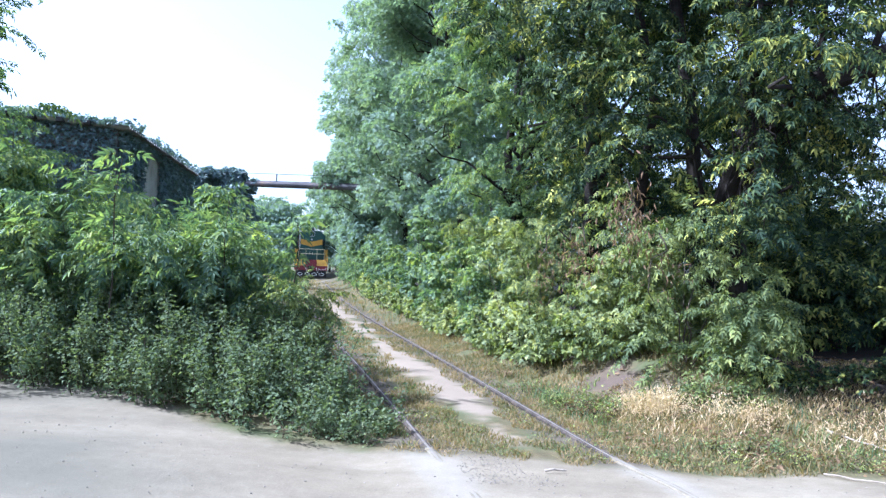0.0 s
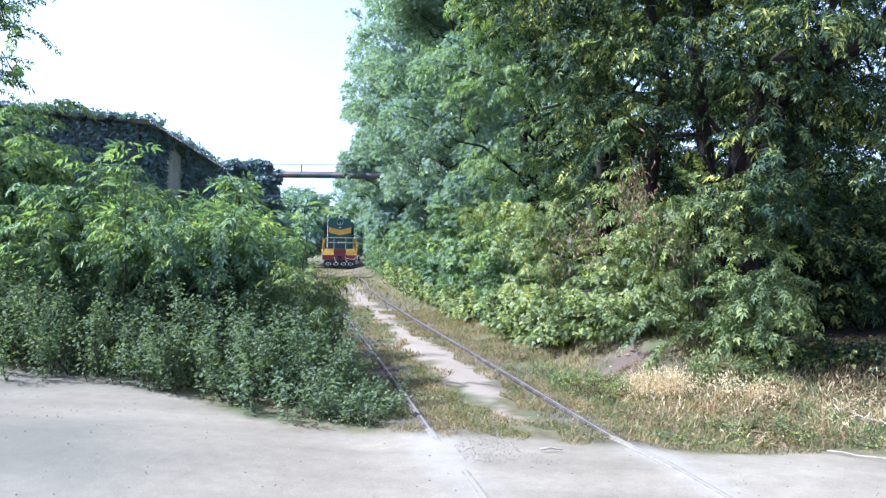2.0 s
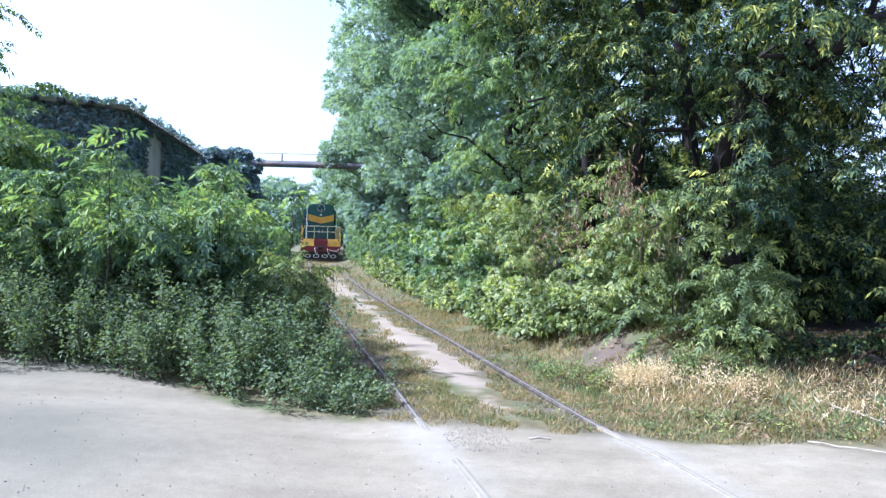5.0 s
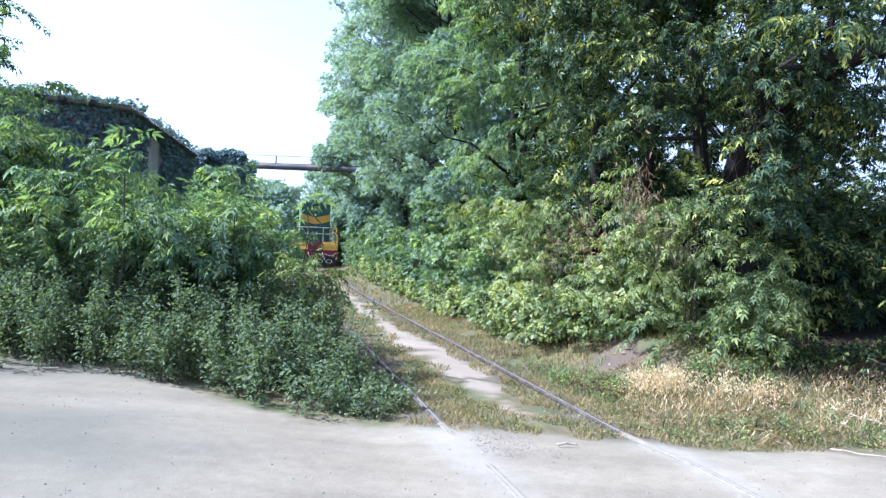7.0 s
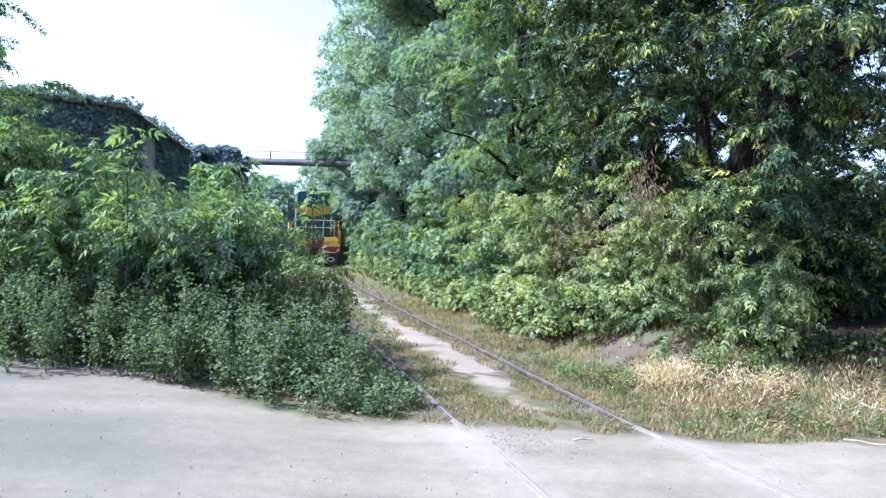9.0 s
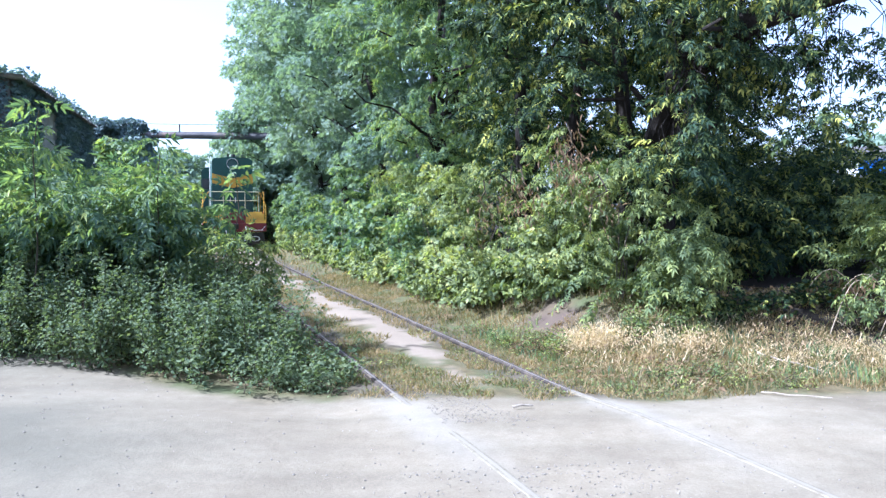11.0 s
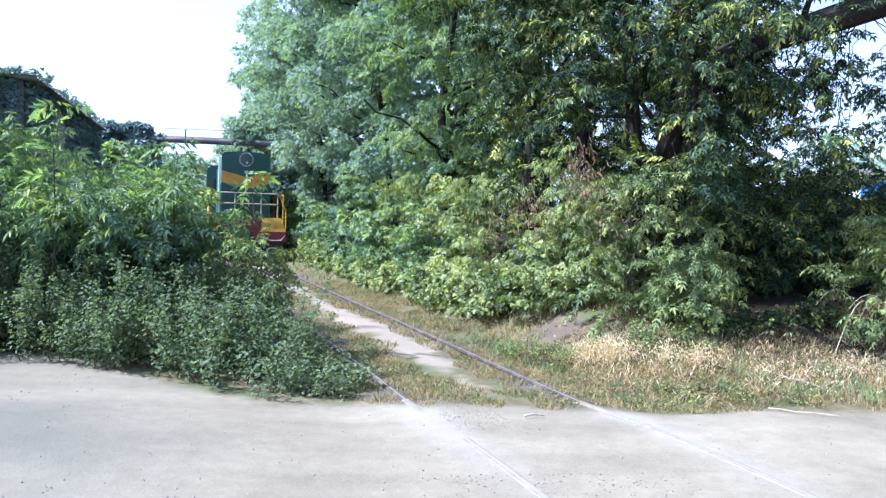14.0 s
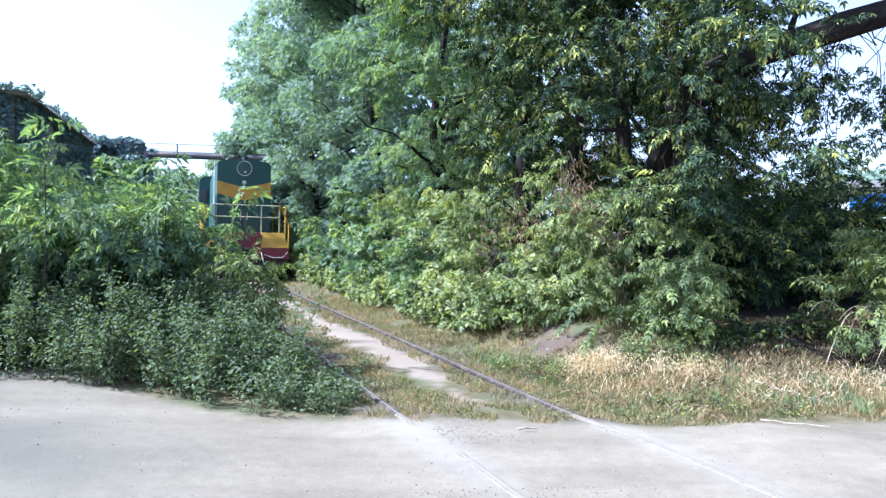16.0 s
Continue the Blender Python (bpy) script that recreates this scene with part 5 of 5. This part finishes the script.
    tube(bm, [(0.1, 3.2, 4.4), (0.1, 3.2, 4.72)], [0.13, 0.11], 12)
    part("exhaust", bm, BLACK, hood)
    bm = bmesh.new()
    tube(bm, [(-0.2, 2.2, 4.45), (-0.2, 2.2, 4.58), (-0.2, 2.0, 4.6)], [0.04, 0.04, 0.06], 8)
    part("horn", bm, BLACK, hood)
    # white pole added for the sunlit strip along the hood's left edge
    bm = bmesh.new()
    tube(bm, [(-1.08, 2.0, 4.35), (-1.08, 2.0, 1.76)], 0.02, 8)
    part("edge_highlight_pole", bm, PAINT_WHITE, root)
    # cab
    bm = bmesh.new()
    prism(bm, hood_outline(1.5, 1.74, 4.66, 0.35, 0.1), 12.2, 14.8)
    cab = part("cab", bm, PAINT_GREEN, root)
    for s in (-1, 1):
        bm = bmesh.new()
        box(bm, s * 1.24 - 0.2, s * 1.24 + 0.2, 12.18, 12.22, 3.2, 3.85, 0.01)
        part("cab_window", bm, glass, cab)
        bm = bmesh.new()
        box(bm, s * 1.5 - 0.015, s * 1.5 + 0.015, 12.8, 14.2, 3.2, 3.85, 0.01)
        part("cab_window", bm, glass, cab)
    bm = bmesh.new()
    prism(bm, hood_outline(0.98, 1.74, 3.3), 14.8, 16.0)
    part("rear_hood", bm, PAINT_GREEN, root)
    # railings
    r = 0.021
    for pts in ([(-1.14, 0.2, 2.7), (1.14, 0.2, 2.7)], [(-1.14, 0.2, 2.28), (1.14, 0.2, 2.28)]):
        bm = bmesh.new()
        tube(bm, pts, r, 8)
        part("handrail", bm, PAINT_CREAM, root, "faded cream handrail")
    for x in (-1.14, -0.5, 0.5, 1.14):
        bm = bmesh.new()
        tube(bm, [(x, 0.2, 1.72), (x, 0.2, 2.7)], r, 8)
        part("rail_post", bm, PAINT_CREAM, root)
    for s in (-1, 1):
        bm = bmesh.new()
        tube(bm, [(s * 1.14, 0.2, 2.7), (s * 1.2, 0.2, 2.66), (s * 1.47, 0.25, 2.08), (s * 1.48, 0.25, 2.0), (s * 1.48, 0.25, 1.25)], r, 8)
        part("stair_rail", bm, PAINT_YELLOW, root, "yellow stair rail")
        bm = bmesh.new()
        tube(bm, [(s * 1.44, 0.95, 1.3), (s * 1.44, 0.95, 2.72)], r, 8)
        part("rail_post", bm, PAINT_YELLOW, root)
        for y0 in np.arange(0.95, 11.5, 2.1):
            bm = bmesh.new()
            tube(bm, [(s * 1.44, y0, 2.7), (s * 1.44, y0 + 2.1, 2.7)], r, 6)
            part("side_rail", bm, PAINT_YELLOW, root)
            bm = bmesh.new()
            tube(bm, [(s * 1.44, y0 + 2.1, 1.74), (s * 1.44, y0 + 2.1, 2.7)], r, 6)
            part("rail_post", bm, PAINT_YELLOW, root)
    # coupler, hoses, plough
    bm = bmesh.new()
    box(bm, -0.17, 0.17, -0.32, 0.3, 0.92, 1.18, 0.04)
    box(bm, -0.26, -0.1, -0.46, -0.2, 0.9, 1.2, 0.04)
    part("coupler", bm, BLACK, root)
    for x0, x1 in ((-0.45, -0.3), (0.5, 0.62)):
        bm = bmesh.new()
        tube(bm, [(x0, -0.02, 1.02), (x0, -0.12, 0.98), ((x0 + x1) / 2, -0.16, 0.72), (x1, -0.1, 0.55), (x1 + 0.05, -0.05, 0.72)], 0.018, 8)
        part("brake_hose", bm, PAINT_WHITE, root, "pale brake hose")
    bm = bmesh.new()
    tube(bm, [(0.6, -0.03, 0.95), (0.9, -0.12, 0.85), (1.25, -0.12, 0.86), (1.42, -0.05, 1.05)], 0.013, 8)
    part("uncoupling_lever", bm, PAINT_WHITE, root)
    bm = bmesh.new()
    prism(bm, ((-1.35, 0.75), (-1.4, 0.16), (1.4, 0.16), (1.35, 0.75)), 0.06, 0.12)
    plough = part("plough", bm, BLACK, root, "black rail guard with white marks")
    for x in (-0.95, -0.32, 0.32, 0.95):
        bm = bmesh.new()
        ring(bm, 0, 0.04, 0, 0.16, 0.055, 0.02, 20)
        for v in bm.verts:
            v.co.x, v.co.z = v.co.x * 1.05 + x, v.co.z * 0.6 + 0.44
        part("white_mark", bm, PAINT_WHITE, plough)
    # bogies
    for y0 in (1.7, 10.6):
        bm = bmesh.new()
        for s in (-1, 1):
            box(bm, s * 1.05 - 0.06, s * 1.05 + 0.06, y0 - 0.3, y0 + 4.3, 0.5, 0.85, 0.03)
        box(bm, -1.0, 1.0, y0 + 1.0, y0 + 1.3, 0.6, 0.9)
        box(bm, -1.0, 1.0, y0 + 2.7, y0 + 3.0, 0.6, 0.9)
        bogie = part("bogie", bm, BLACK, root)
        for k in range(3):
            wheels.append(wheelset(bogie, y0 + 2.0 * k))
    bm = bmesh.new()
    box(bm, -1.2, 1.2, 6.6, 9.6, 0.45, 1.15, 0.08)
    part("fuel_tank", bm, BLACK, root)
    tagged(root, "green yellow and red diesel shunting locomotive on the track", "locomotive")
    return root, wheels


LOCO, WHEELS = locomotive()

# front beam's place along the plan, by time
LOCO_Y = ((0, 65.0), (1.5, 62.2), (3.5, 58.0), (4.5, 55.4), (5.75, 51.8), (7, 48.0), (7.5, 46.4), (8.5, 43.0), (9.5, 39.7), (10.75, 36.0), (12, 32.6), (13, 30.5), (14, 28.9), (15, 27.3), (16, 25.8))


def loco_y(t):
    ts, ys = zip(*LOCO_Y)
    return float(np.interp(t, ts, ys))


def motions():
    rows, spins = [], [[] for _ in WHEELS]
    times = [i / 10 for i in range(161)]
    smooth_y = [sum(loco_y(min(16, max(0, t + d))) for d in (-0.6, -0.3, 0, 0.3, 0.6)) / 5 for t in times]
    for i, (t, y) in enumerate(zip(times, smooth_y)):
        m = pose(float(track_x(y)), y, float(rail_top(y)), 0, 0, math.degrees(math.atan(-float(track_slope(y + 8)))))
        if i % 5 == 0:
            rows.append((t, m))
        turn = math.degrees((smooth_y[0] - y) / 0.525)
        for k, w in enumerate(WHEELS):
            loc = w.location
            spins[k].append((t, pose(loc.x, loc.y, loc.z, turn, 0, 0)))
    walk(LOCO, rows)
    for w, r in zip(WHEELS, spins):
        walk(w, [(t, m.copy()) for t, m in r])


motions()
